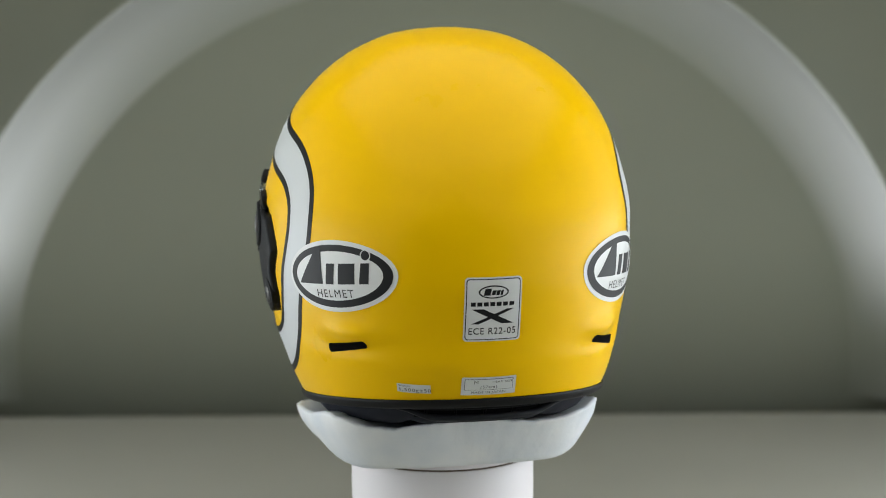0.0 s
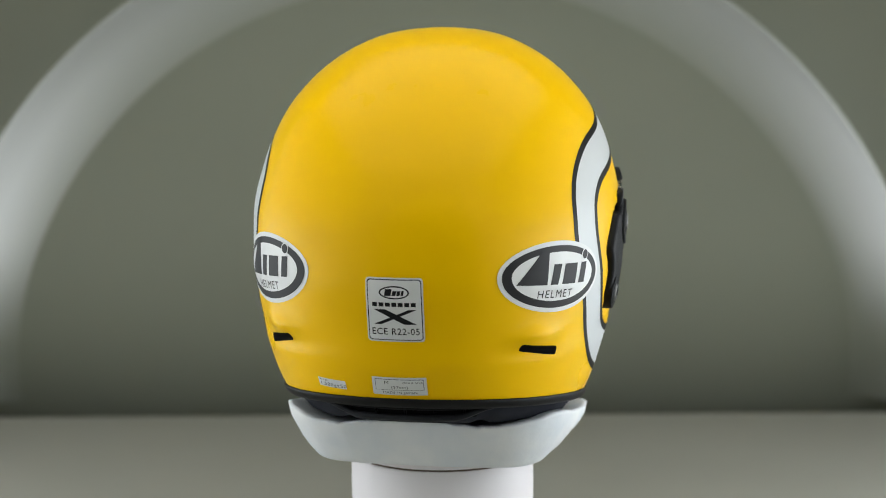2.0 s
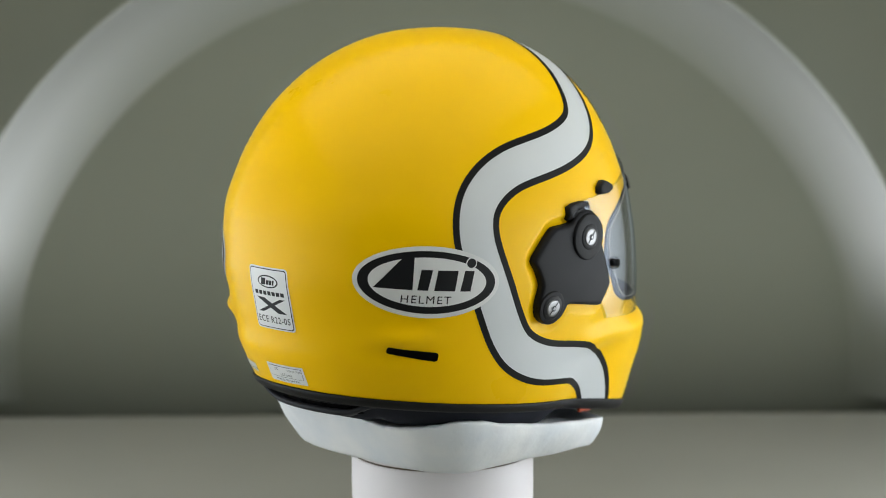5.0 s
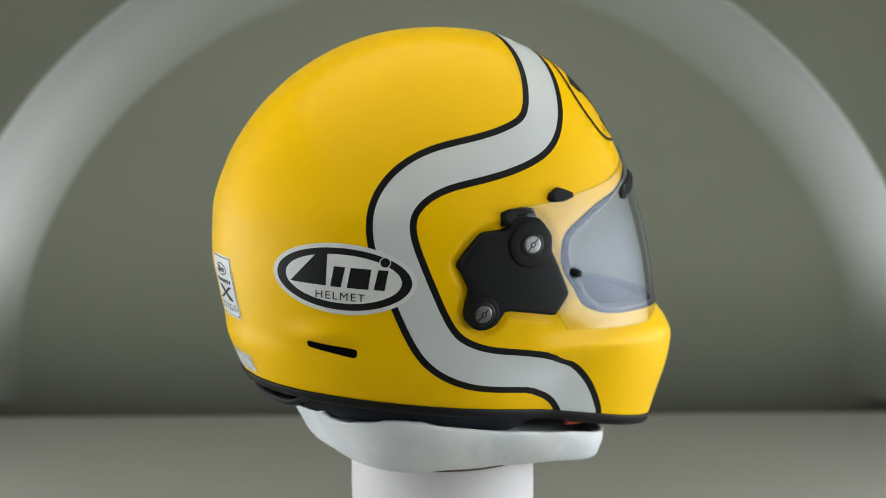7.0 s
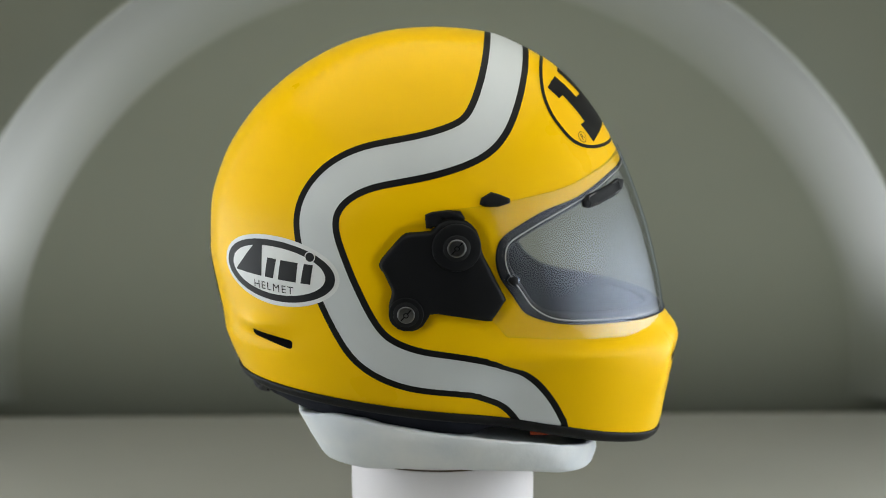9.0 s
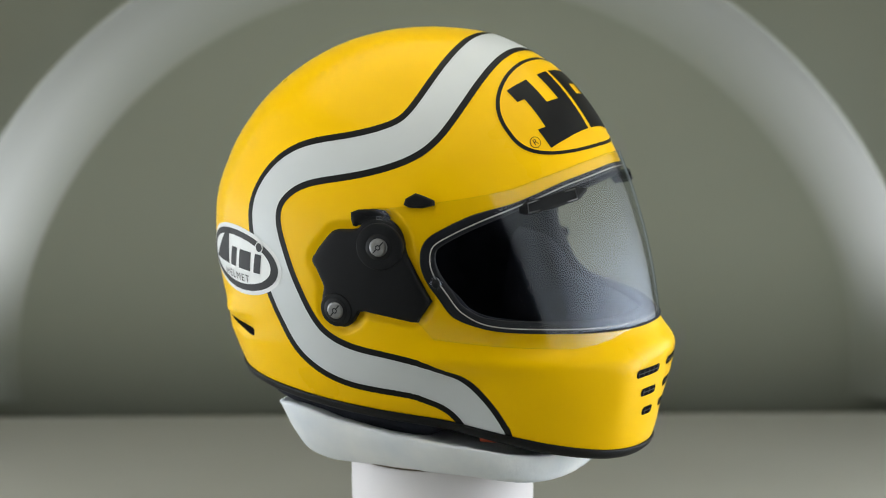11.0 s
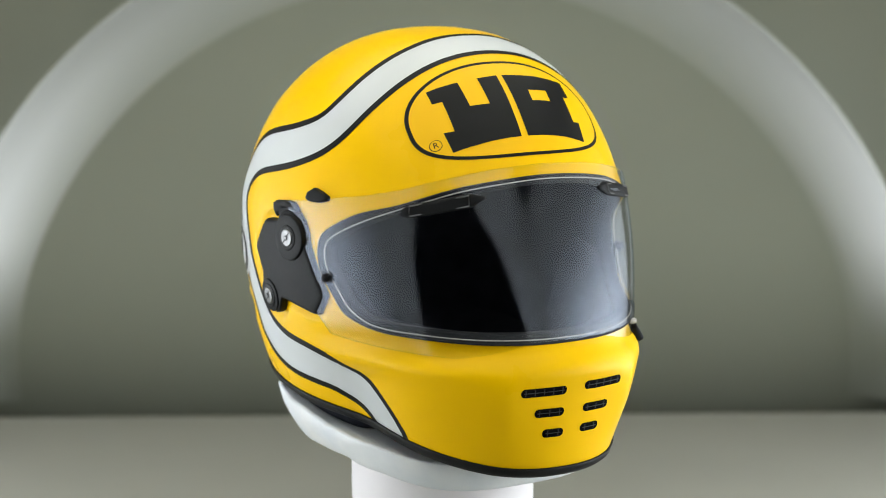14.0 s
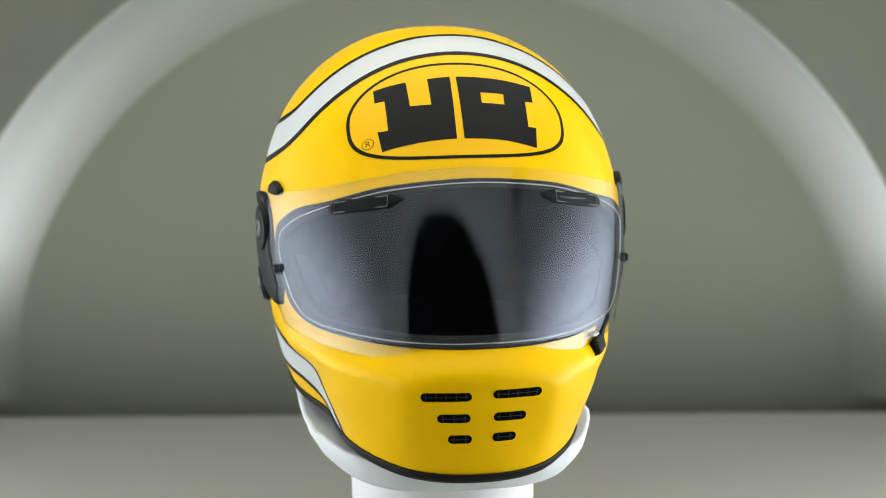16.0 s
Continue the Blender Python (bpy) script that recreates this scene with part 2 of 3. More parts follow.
def shell_point(a, z, grow=0.0, plain=False):
    """A point of the shell at azimuth a (0 = front, 90 degrees = right) and height z."""
    u = math.sqrt(max(0.0, ZT - z))
    b, f, w = pchip(DROP, B_UP, u), pchip(DROP, F_UP, u), pchip(DROP, W_UP, u)
    r = oval_radius(a, w, f - YC, b + YC, 2.08 + 0.20 * step(-z, 0.045, 0.075), 2.2 - 0.13 * step(z, 0.02, 0.085))
    if not plain:
        aa = abs((a + math.pi) % (2 * math.pi) - math.pi)
        deg = math.degrees(aa)
        # ledge under the visor, raised brow line of the chin bar
        r -= 0.0035 * bell(z + 0.044, 0.007) * (1 - step(deg, 60, 80)) * step(deg, 8, 30)
        r += 0.0024 * bell(z + 0.058, 0.005) * (1 - step(deg, 60, 85))
        # chin bar drawn in beside the mouth
        r -= (0.0085 * bell(deg - 61, 14) + 0.0035 * bell(deg - 55, 9)) * step(-z, 0.045, 0.075)
        # flat middle of the chin between two soft ridges
        r += 0.0034 * bell(deg - 17, 3.8) * step(-z, 0.053, 0.068) * (1 - 0.75 * step(-z, 0.085, 0.122))
        # cowls over the two rear exhaust slots
        cz = 0.0 if a % (2 * math.pi) < math.pi else 0.003
        r += 0.0052 * bell(deg - 142.5, 5.2) * bell(z - cz + 0.0365, 0.0045)
        r -= 0.0014 * bell(deg - 142, 7) * bell(z - cz + 0.0475, 0.004)
        # crease of the rear lower edge
        r += 0.0006 * step(deg, 110, 140) * bell(z + 0.050, 0.006)
        # sunk seat that follows the hinge cover's outline
        if 58 < deg < 112 and -0.055 < z < 0.062:
            r -= 0.0024 * (1 - step(off_plate(YC + math.cos(a) * r, z), 0.0015, 0.0065))
    r = max(0.0, r + grow)
    return Vector((math.sin(a) * r + 0.015 * max(0.0, z) + 0.03 * max(0.0, -0.05 - z), YC + math.cos(a) * r, z + min(0.0, grow) * max(0.0, z / ZT) ** 3))


def visor_point(a, z, grow=0.0):
    r = oval_radius(a, 0.1285 - 1.6 * (z - 0.022) ** 2, 0.1500 - 0.24 * z - 1.45 * z * z - YC, 0.1, 2.05, 2.05) + grow
    return Vector((math.sin(a) * r, YC + math.cos(a) * r, z))


def azimuth(x, y):
    return math.atan2(x, y - YC)


# eye opening: right half from the brow to the chin, then its mirror image
PORT = [(0, 124.5, 67.5), (50, 116, 63), (82, 98, 53.5), (104, 72, 42), (115, 53, 32), (119, 42, 24), (120, 39, 13), (119.5, 42, 1), (116, 50, -12),
        (112, 58, -24), (106, 71, -33), (99, 86, -36.7), (87, 106, -38.5), (60, 134, -40.8), (28, 151, -41.7), (0, 154, -41.7)]
port_half = [(azimuth(x / 1000, y / 1000), z / 1000) for x, y, z in PORT]
port = [Vector((p.x, p.y)) for p in spline([(a, z, 0) for a, z in port_half + [(-a, z) for a, z in port_half[-2:0:-1]]], 10, closed=True)]
REACH = 0.12       # turns azimuth into metres along the shell


def port_inset(d, port):
    """An outline moved inwards by d metres, or by d(point)."""
    n = len(port)
    out = []
    for i in range(n):
        t = port[(i + 2) % n] - port[i - 2]
        t = Vector((t.x * REACH, t.y)).normalized()
        nrm = Vector((-t.y, t.x))
        p = Vector((port[i].x * REACH, port[i].y))
        if nrm.dot(Vector((0, 0.012)) - p) < 0:
            nrm = -nrm
        q = p + nrm * (d(p) if callable(d) else d)
        out.append(Vector((q.x / REACH, q.y)))
    return out


glazing = port
port = port_inset(lambda p: 0.0018 - 0.0032 * step(abs(p.x) / REACH, 0.72, 0.98) * step(p.y, -0.036, -0.022), glazing)


def in_port(a, z):
    inside, n = False, len(port)
    for i in range(n):
        p, q = port[i], port[i - 1]
        if (p.y > z) != (q.y > z) and a < (q.x - p.x) * (z - p.y) / (q.y - p.y) + p.x:
            inside = not inside
    return inside


def wrap(a):
    return (a + math.pi) % (2 * math.pi) - math.pi


COLS, ROWS = 336, 180


def shell_grid(grow, low=None, cols=COLS, rows=ROWS, plain=False):
    out = []
    for j in range(rows):
        q = 1 - math.cos((j + 0.15) / (rows - 0.85) * math.pi / 2)
        row = []
        for i in range(cols):
            a = 2 * math.pi * i / cols
            z0 = low if low is not None else edge_z(shell_point(a, -0.1, plain=True).y)
            row.append((a, ZT - (ZT - z0) * q))
        out.append(row)
    return out


def dome(grow, cut, low=None, cols=COLS, rows=ROWS, plain=False):
    """The shell as a mesh; with cut, the eye opening goes through it."""
    bm = bmesh.new()
    grid = shell_grid(grow, low, cols, rows, plain)
    vs = [[bm.verts.new(shell_point(a, z, grow, plain)) for a, z in row] for row in grid]
    info = {v: az for vr, row in zip(vs, grid) for v, az in zip(vr, row)}
    cap = bm.verts.new(Vector((0, YC, ZT + grow)))
    for i in range(cols):
        bm.faces.new((cap, vs[0][i], vs[0][(i + 1) % cols]))
    gone, edge = set(), set()
    for j in range(rows - 1):
        for i in range(cols):
            q = (vs[j][i], vs[j][(i + 1) % cols], vs[j + 1][(i + 1) % cols], vs[j + 1][i])
            if cut:
                ca, cz = wrap(info[q[0]][0] + math.pi / cols), sum(info[v][1] for v in q) / 4
                if abs(ca) < 1.4 and -0.06 < cz < 0.08 and in_port(ca, cz):
                    gone.update(q)
                    edge.update(q)
                    continue
            f = bm.faces.new(q)
            if cut:
                for v in q:
                    if v in gone:
                        edge.add(v)
    if cut:
        for v in list(gone):
            if not v.link_faces:
                bm.verts.remove(v)
                continue
            a, z = info[v]
            a = wrap(a)
            best = min(port, key=lambda p: ((p.x - a) * REACH) ** 2 + (p.y - z) ** 2)
            v.co = shell_point(best.x, best.y, grow, plain)
    return bm


bm = dome(0.0, False, low=-0.14, rows=200)
bmesh.ops.recalc_face_normals(bm, faces=bm.faces)
bm.normal_update()
SURFACE = BVHTree.FromBMesh(bm)
bm.free()


FILM = 0.6      # stacks the printed films closely


class Patch:
    """A flat frame beside the shell from which outlines are laid on its surface."""

    def __init__(self, at, turn=0.0, normal=None):
        at = Vector(at)
        hit = SURFACE.find_nearest(at)
        self.n = Vector(normal).normalized() if normal else hit[1].normalized()
        if self.n.dot(hit[0] - Vector((0, 0, 0.02))) < 0:
            self.n = -self.n
        self.o = hit[0]
        up = Vector((0, 0, 1))
        v = (up - self.n * up.dot(self.n)).normalized()
        u = v.cross(self.n)
        c, s = math.cos(radians(turn)), math.sin(radians(turn))
        self.u, self.v = u * c + v * s, v * c - u * s

    def on(self, x, y, lift):
        p = self.o + self.u * x + self.v * y
        hit = SURFACE.ray_cast(p + self.n * 0.08, -self.n)
        if hit[0] is None:
            hit = SURFACE.find_nearest(p)
        n = hit[1] if hit[1].dot(self.n) > 0 else -hit[1]
        return hit[0] + n * lift


def ellipse(w, h, n=64, x=0.0, y=0.0):
    return [(x + w / 2 * math.cos(2 * math.pi * i / n), y + h / 2 * math.sin(2 * math.pi * i / n)) for i in range(n)]


def rounded(w, h, r, x=0.0, y=0.0, seg=6, side=6):
    pts = []
    for cx, cy, a0 in ((w / 2 - r, h / 2 - r, 0), (-w / 2 + r, h / 2 - r, 90), (-w / 2 + r, -h / 2 + r, 180), (w / 2 - r, -h / 2 + r, 270)):
        for k in range(seg + 1):
            a = radians(a0 + 90 * k / seg)
            pts.append((x + cx + r * math.cos(a), y + cy + r * math.sin(a)))
    return dense(pts, max(w, h) / side)


def dense(pts, gap):
    out = []
    for p, q in zip(pts, pts[1:] + pts[:1]):
        k = max(1, int(math.hypot(q[0] - p[0], q[1] - p[1]) / gap))
        out += [(p[0] + (q[0] - p[0]) * i / k, p[1] + (q[1] - p[1]) * i / k) for i in range(k)]
    return out


def disc_rows(patch, outline, levels, rings):
    """Rows of points: the outline at each (scale, lift) level, then rings to the middle at the last lift."""
    cx, cy = sum(p[0] for p in outline) / len(outline), sum(p[1] for p in outline) / len(outline)
    at = lambda k, lift: [patch.on(cx + (x - cx) * k, cy + (y - cy) * k, lift) for x, y in outline]
    rows = [at(k, lift) for k, lift in levels]
    k0, lift = levels[-1]
    rows += [at(k0 * (1 - r / rings), lift) for r in range(1, rings)]
    return rows, patch.on(cx, cy, lift)


def laid(name, patch, outline, material, parent, lift, rings=6, label=""):
    """A film with its own thickness laid on the shell inside an outline."""
    bm = bmesh.new()
    rows, mid = disc_rows(patch, outline, [(1.0, lift * FILM)], rings)
    vs = skin(bm, rows, closed=True)
    c = bm.verts.new(mid)
    last = vs[-1]
    for i in range(len(last)):
        bm.faces.new((last[i], last[(i + 1) % len(last)], c))
    return part(name, bm, material, parent, label)


def raised(name, patch, outline, material, parent, base, top, edge=0.94, rings=6, label=""):
    """A moulded plate that follows the shell, with rounded edges."""
    bm = bmesh.new()
    h = top - base
    levels = [(1.0, base), (1.0, base + 0.6 * h), (1 - (1 - edge) * 0.3, base + 0.88 * h), (1 - (1 - edge) * 0.65, base + 0.97 * h), (edge, top)]
    rows, mid = disc_rows(patch, outline, levels, rings)
    vs = skin(bm, rows, closed=True)
    c = bm.verts.new(mid)
    last = vs[-1]
    for i in range(len(last)):
        bm.faces.new((last[i], last[(i + 1) % len(last)], c))
    return part(name, bm, material, parent, label)


def lettering(name, text, patch, x, y, height, material, parent, lift, wide=1.0, bold=0.0, space=1.12):
    cu = bpy.data.curves.new(name, "FONT")
    cu.body, cu.size, cu.align_x, cu.align_y, cu.offset = text, height / 0.70, "CENTER", "CENTER", bold
    cu.resolution_u = 3
    cu.space_character = space
    tmp = new(name, cu)
    me = bpy.data.meshes.new_from_object(tmp)
    bpy.data.objects.remove(tmp)
    for v in me.vertices:
        v.co = patch.on(x + v.co.x * wide, y + v.co.y, lift * FILM)
    me.name = name
    me.materials.clear()
    me.materials.append(material)
    ob = new(name, me)
    ob.parent = parent
    return ob


# ---- booth ----
FLOOR_FRONT, WALL_Y, SIDE_X, TOP_Z, FRONT_Y = -0.62, 0.70, 0.62, 0.86, -0.60
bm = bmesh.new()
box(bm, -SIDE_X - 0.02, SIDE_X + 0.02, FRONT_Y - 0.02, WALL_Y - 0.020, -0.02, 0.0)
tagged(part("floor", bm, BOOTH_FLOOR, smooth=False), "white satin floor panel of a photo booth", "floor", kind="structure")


def wall_y(z):
    """Backdrop sheet; its foot bends back behind the floor's edge, added to darken it."""
    return WALL_Y + 1.5 * max(0.0, 0.19 - z) ** 2


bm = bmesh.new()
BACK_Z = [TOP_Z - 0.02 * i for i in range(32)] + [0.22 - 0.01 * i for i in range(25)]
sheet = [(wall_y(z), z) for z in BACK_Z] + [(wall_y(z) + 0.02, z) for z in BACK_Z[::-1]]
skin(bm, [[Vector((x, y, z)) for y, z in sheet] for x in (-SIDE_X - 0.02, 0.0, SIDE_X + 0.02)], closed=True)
tagged(part("wall_back", bm, BOOTH, smooth=False), "light grey matt backdrop sheet, foot bent back to darken it", "wall", kind="structure")
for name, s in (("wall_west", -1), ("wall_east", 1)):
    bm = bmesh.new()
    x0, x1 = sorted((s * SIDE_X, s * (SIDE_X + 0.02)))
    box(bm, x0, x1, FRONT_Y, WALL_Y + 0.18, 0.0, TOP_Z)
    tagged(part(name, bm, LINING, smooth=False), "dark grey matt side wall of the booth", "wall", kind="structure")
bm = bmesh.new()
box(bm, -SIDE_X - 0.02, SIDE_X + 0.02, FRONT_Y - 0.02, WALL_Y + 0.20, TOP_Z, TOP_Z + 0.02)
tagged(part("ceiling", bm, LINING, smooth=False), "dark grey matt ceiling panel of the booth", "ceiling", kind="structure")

# front panel with the arched opening the camera looks through
bm = bmesh.new()
HOLE_W, HOLE_TOP = 0.375, 0.625


def hole_height(x):
    k = abs(x) / HOLE_W
    return 0.0 if k >= 1 else HOLE_TOP * (1 - k ** 2.4) ** 0.62


xs = sorted({-SIDE_X, SIDE_X, *[HOLE_W * math.sin(math.pi / 2 * i / 24) for i in range(-24, 25)]})
skin(bm, [[Vector((x, FRONT_Y, hole_height(x))) for x in xs], [Vector((x, FRONT_Y, TOP_Z)) for x in xs]])
tagged(solid(part("wall_front", bm, RIM_WHITE, smooth=False), 0.012, 0), "white front panel with a tall arched opening", "wall", kind="structure")

# arch rim standing against the back wall
bm = bmesh.new()
profile = [(0.436, WALL_Y - 0.0005, 0.0)]
for i in range(1, 17):
    a = math.pi / 2 * i / 16
    profile.append((0.436 + 0.0625 * math.sin(a), WALL_Y - 0.085 * (1 - math.cos(a)), 1 - math.cos(a)))
profile += [(0.4990, WALL_Y - 0.088, 1.0), (0.5015, WALL_Y - 0.088, 1.0), (0.5015, WALL_Y - 0.002, 1.0)]


def arch_point(a, r, y, k):
    """The hoop's centre shifts a little from its inner to its outer edge; short straight feet stand on the floor."""
    cx, cz = -0.008 - 0.005 * k, 0.006 + 0.0105 * k
    if a < 0 or a > math.pi:
        f = 1 + (a if a < 0 else math.pi - a)
        return Vector((cx + (-r if a < 0 else r), y + wall_y(cz * f) - WALL_Y, cz * f))
    z = cz + r * math.sin(a)
    return Vector((cx - r * math.cos(a), y + wall_y(z) - WALL_Y, z))


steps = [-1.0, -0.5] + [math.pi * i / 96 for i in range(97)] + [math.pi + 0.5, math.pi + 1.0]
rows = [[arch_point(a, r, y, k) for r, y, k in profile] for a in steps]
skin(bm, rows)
tagged(part("arch_trim", bm, ARCH), "white arch trim on the back wall, its side light painted as glow", "arch", kind="structure")

# light panels of the booth
def led_panel(name, x0, x1, y0, y1, z0, z1, inward, material, label):
    """A frame with a glowing diffuser set into it."""
    lo, hi = Vector((x0, y0, z0)), Vector((x1, y1, z1))
    ob = new(name)
    axis = [i for i in range(3) if abs(inward[i]) > 0.5][0]
    bm = bmesh.new()
    box(bm, x0, x1, y0, y1, z0, z1)
    part("diffuser", bm, material, ob, smooth=False)
    others = [i for i in range(3) if i != axis]
    for i in others:
        for side in (0, 1):
            a, b = lo.copy(), hi.copy()
            if side:
                a[i], b[i] = hi[i], hi[i] + 0.012
            else:
                a[i], b[i] = lo[i] - 0.012, lo[i]
            if i == others[0]:
                a[others[1]] -= 0.012
                b[others[1]] += 0.012
            if inward[axis] > 0:
                b[axis] += 0.004
            else:
                a[axis] -= 0.004
            bm = bmesh.new()
            box(bm, a.x, b.x, a.y, b.y, a.z, b.z)
            part("frame", bm, PEDESTAL, ob, smooth=False)
    return tagged(ob, label, "light panel", group="booth light panels")


led_panel("booth_lamp", -SIDE_X, -SIDE_X + 0.01, -0.583, 0.55, 0.02, 0.70, (1, 0, 0), LED_SIDE_WEST, "cool white led panel on the booth side wall")
led_panel("booth_lamp", SIDE_X - 0.01, SIDE_X, -0.583, 0.55, 0.02, 0.70, (-1, 0, 0), LED_SIDE, "cool white led panel on the booth side wall")
led_panel("booth_lamp", -0.56, 0.56, -0.56, 0.36, TOP_Z - 0.01, TOP_Z, (0, 0, -1), LED_TOP, "neutral white led panel under the booth ceiling")

# dark table under the booth
bm = bmesh.new()
box(bm, -1.0, 1.0, -1.3, 1.1, -0.06, -0.022)
tagged(bevelled(part("table_top", bm, ROOM, smooth=False), 0.004), "dark table top under the photo booth", "table", kind="structure")

# ---- pedestal ----
pedestal = new("pedestal")
bm = bmesh.new()
prof = [(0.0, 0.002), (0.064, 0.002), (0.0652, 0.004), (0.0652, HEAD_Z - 0.1462), (0.0648, HEAD_Z - 0.1458), (0.0, HEAD_Z - 0.1458)]
skin(bm, [[Vector((r * math.cos(2 * math.pi * i / 96), r * math.sin(2 * math.pi * i / 96), z)) for i in range(96)] for r, z in [(max(r, 1e-4), z) for r, z in prof]], closed=True)
part("column", bm, PEDESTAL, pedestal)
bm = bmesh.new()
prof = [(1e-4, HEAD_Z - 0.1457), (0.0640, HEAD_Z - 0.1457), (0.0640, HEAD_Z - 0.1444), (1e-4, HEAD_Z - 0.1444)]
skin(bm, [[Vector((r * math.cos(2 * math.pi * i / 64), r * math.sin(2 * math.pi * i / 64), z)) for i in range(64)] for r, z in prof], closed=True)
part("spacer", bm, GAP, pedestal, "thin brown board spacer", smooth=False)
bm = bmesh.new()
prof = [(1e-4, HEAD_Z - 0.1443), (0.0646, HEAD_Z - 0.1443), (0.0650, HEAD_Z - 0.1439), (0.0650, HEAD_Z - 0.1413), (0.0644, HEAD_Z - 0.1408), (1e-4, HEAD_Z - 0.1408)]
skin(bm, [[Vector((r * math.cos(2 * math.pi * i / 96), r * math.sin(2 * math.pi * i / 96), z)) for i in range(96)] for r, z in prof], closed=True)
part("top_disc", bm, PEDESTAL, pedestal, smooth=False)
tagged(pedestal, "white satin round turntable column on the booth floor", "pedestal")

# ---- neck block ----
neck_block = new("neck_block")


def block_radius(a, k):
    """Half-moon footprint: flat at the nape, round to the front; k 0 at the top, 1 at the base."""
    s, c = math.sin(a), math.cos(a)
    w, f, b = 0.101 - (0.022 - 0.008 * step(c, 0.0, 0.5)) * k ** 1.9, 0.110 - 0.003 * k ** 2, 0.1005 - 0.016 * k
    if c > 0:
        r = 1 / ((abs(s) / w) ** 2.7 + (c / f) ** 2.7) ** (1 / 2.7)
    else:
        r = 1 / ((abs(s) / w) ** 4.0 + (abs(c) / b) ** 4.0) ** (1 / 4.0)
    return r


bm = bmesh.new()
N = 240
rows = []
for k in (0.0, 0.02, 0.06, 0.14, 0.28, 0.45, 0.62, 0.78, 0.88, 0.94, 0.98, 1.0):
    row = []
    for i in range(N):
        a = 2 * math.pi * i / N
        r0 = block_radius(a, k)
        y = math.cos(a) * r0
        deg = math.degrees(abs(wrap(a)))
        top = pchip([-0.11, -0.07, 0.0, 0.06, 0.12], [-0.101, -0.102, -0.110, -0.118, -0.132], y)
        top += 0.004 * bell(deg - 126, 9) - 0.003 * bell(deg - 152, 8)
        top += (0.3 + 0.7 * step(deg, 115, 140)) * (0.0020 * noise.noise(Vector((a * 9, 1.3, 0.2))) + 0.0012 * noise.noise(Vector((a * 31, 4.3, 0.2))))
        low = -0.1405 + 0.0035 * step(-y, 0.05, 0.09) - 0.008 * step(y, 0.045, 0.105)
        r = r0 + 0.0012 * noise.noise(Vector((math.sin(a) * 5, math.cos(a) * 5, k * 3))) + 0.0005 * noise.noise(Vector((a * 14, k * 2.2, 7.1))) * (1 - k) - (0.003 * (1 - k / 0.02) if k < 0.02 else 0)
        if k > 0.9:
            r -= 0.004 * ((k - 0.9) / 0.1) ** 2
        z = top + (low - top) * k
        row.append(Vector((math.sin(a) * r, y / max(r0, 1e-6) * r, z)))
    rows.append(row)
vs = skin(bm, rows, closed=True)
bm.faces.new(vs[-1])
inner = [bm.verts.new(Vector((v.co.x * 0.86, v.co.y * 0.86, v.co.z - 0.003))) for v in vs[0]]
for i in range(N):
    bm.faces.new((vs[0][i], vs[0][(i + 1) % N], inner[(i + 1) % N], inner[i]))
bm.faces.new(inner)
part("plaster_body", bm, PLASTER, neck_block)
tagged(neck_block, "white hand-painted plaster neck block on the pedestal", "stand")

# ---- helmet ----
helmet = new("helmet")
tagged(helmet, "yellow full-face motorcycle helmet with white stripe and clear visor", "helmet")
shell = part("shell", dome(0.0, True), YELLOW, helmet, "satin yellow painted shell")
liner = part("liner", dome(-0.010, True, cols=144, rows=80), FABRIC, helmet, "black fabric lining")

# black edge trim along the lower rim, and the padded neck roll inside it
rim = []
for i in range(200):
    a = 2 * math.pi * i / 200
    p = shell_point(a, -0.1, plain=True)
    for _ in range(3):
        p = shell_point(a, edge_z(p.y), plain=True)
    rim.append((a, p.z))
section = [(-0.006, 0.0005), (0.0012, 0.0008), (0.0020, -0.0004), (0.0020, -0.0040), (0.0005, -0.0060), (-0.004, -0.0066), (-0.0075, -0.0055)]
bm = bmesh.new()
skin(bm, [[shell_point(a, z + dz, g) for a, z in rim] for g, dz in section], closed=True)
part("edge_trim", bm, RUBBER, helmet, "black rubber edge trim")
bm = bmesh.new()
rows = []
for g, dz in [(-0.006, -0.004), (-0.0065, -0.010), (-0.009, -0.0165), (-0.015, -0.021), (-0.024, -0.021), (-0.034, -0.014), (-0.036, 0.0), (-0.030, 0.015), (-0.011, 0.02)]:
    row = []
    for a, z in rim:
        deg = math.degrees(abs(wrap(a)))
        thin = 1 - 0.85 * (1 - step(deg, 48, 75))
        crease = 1 - 0.12 * bell(deg - 155, 2.0)
        row.append(shell_point(a, z + dz * (thin if dz < 0 else 1) * crease, g))
    rows.append(row)
skin(bm, rows, closed=True)
part("neck_roll", bm, FABRIC, helmet, "padded black neck roll")
bm = bmesh.new()
ringed = [bm.verts.new(shell_point(a, z - 0.002, -0.028, plain=True)) for a, z in rim]
bm.faces.new(ringed)
part("neck_curtain", bm, FABRIC, helmet, smooth=False)

# rear exhaust frame under the nape
nape = new("nape_vent")
nape.parent = helmet
bm = bmesh.new()
rows = []
for g, dz in [(-0.007, -0.005), (-0.003, -0.0055), (-0.002, -0.0075), (-0.004, -0.009)]:
    rows.append([shell_point(math.pi + radians(d), -0.077 + dz, g, plain=True) for d in range(-24, 25, 2)])
skin(bm, rows)
part("upper_bar", bm, PLASTIC, nape)
bm = bmesh.new()
rows = []
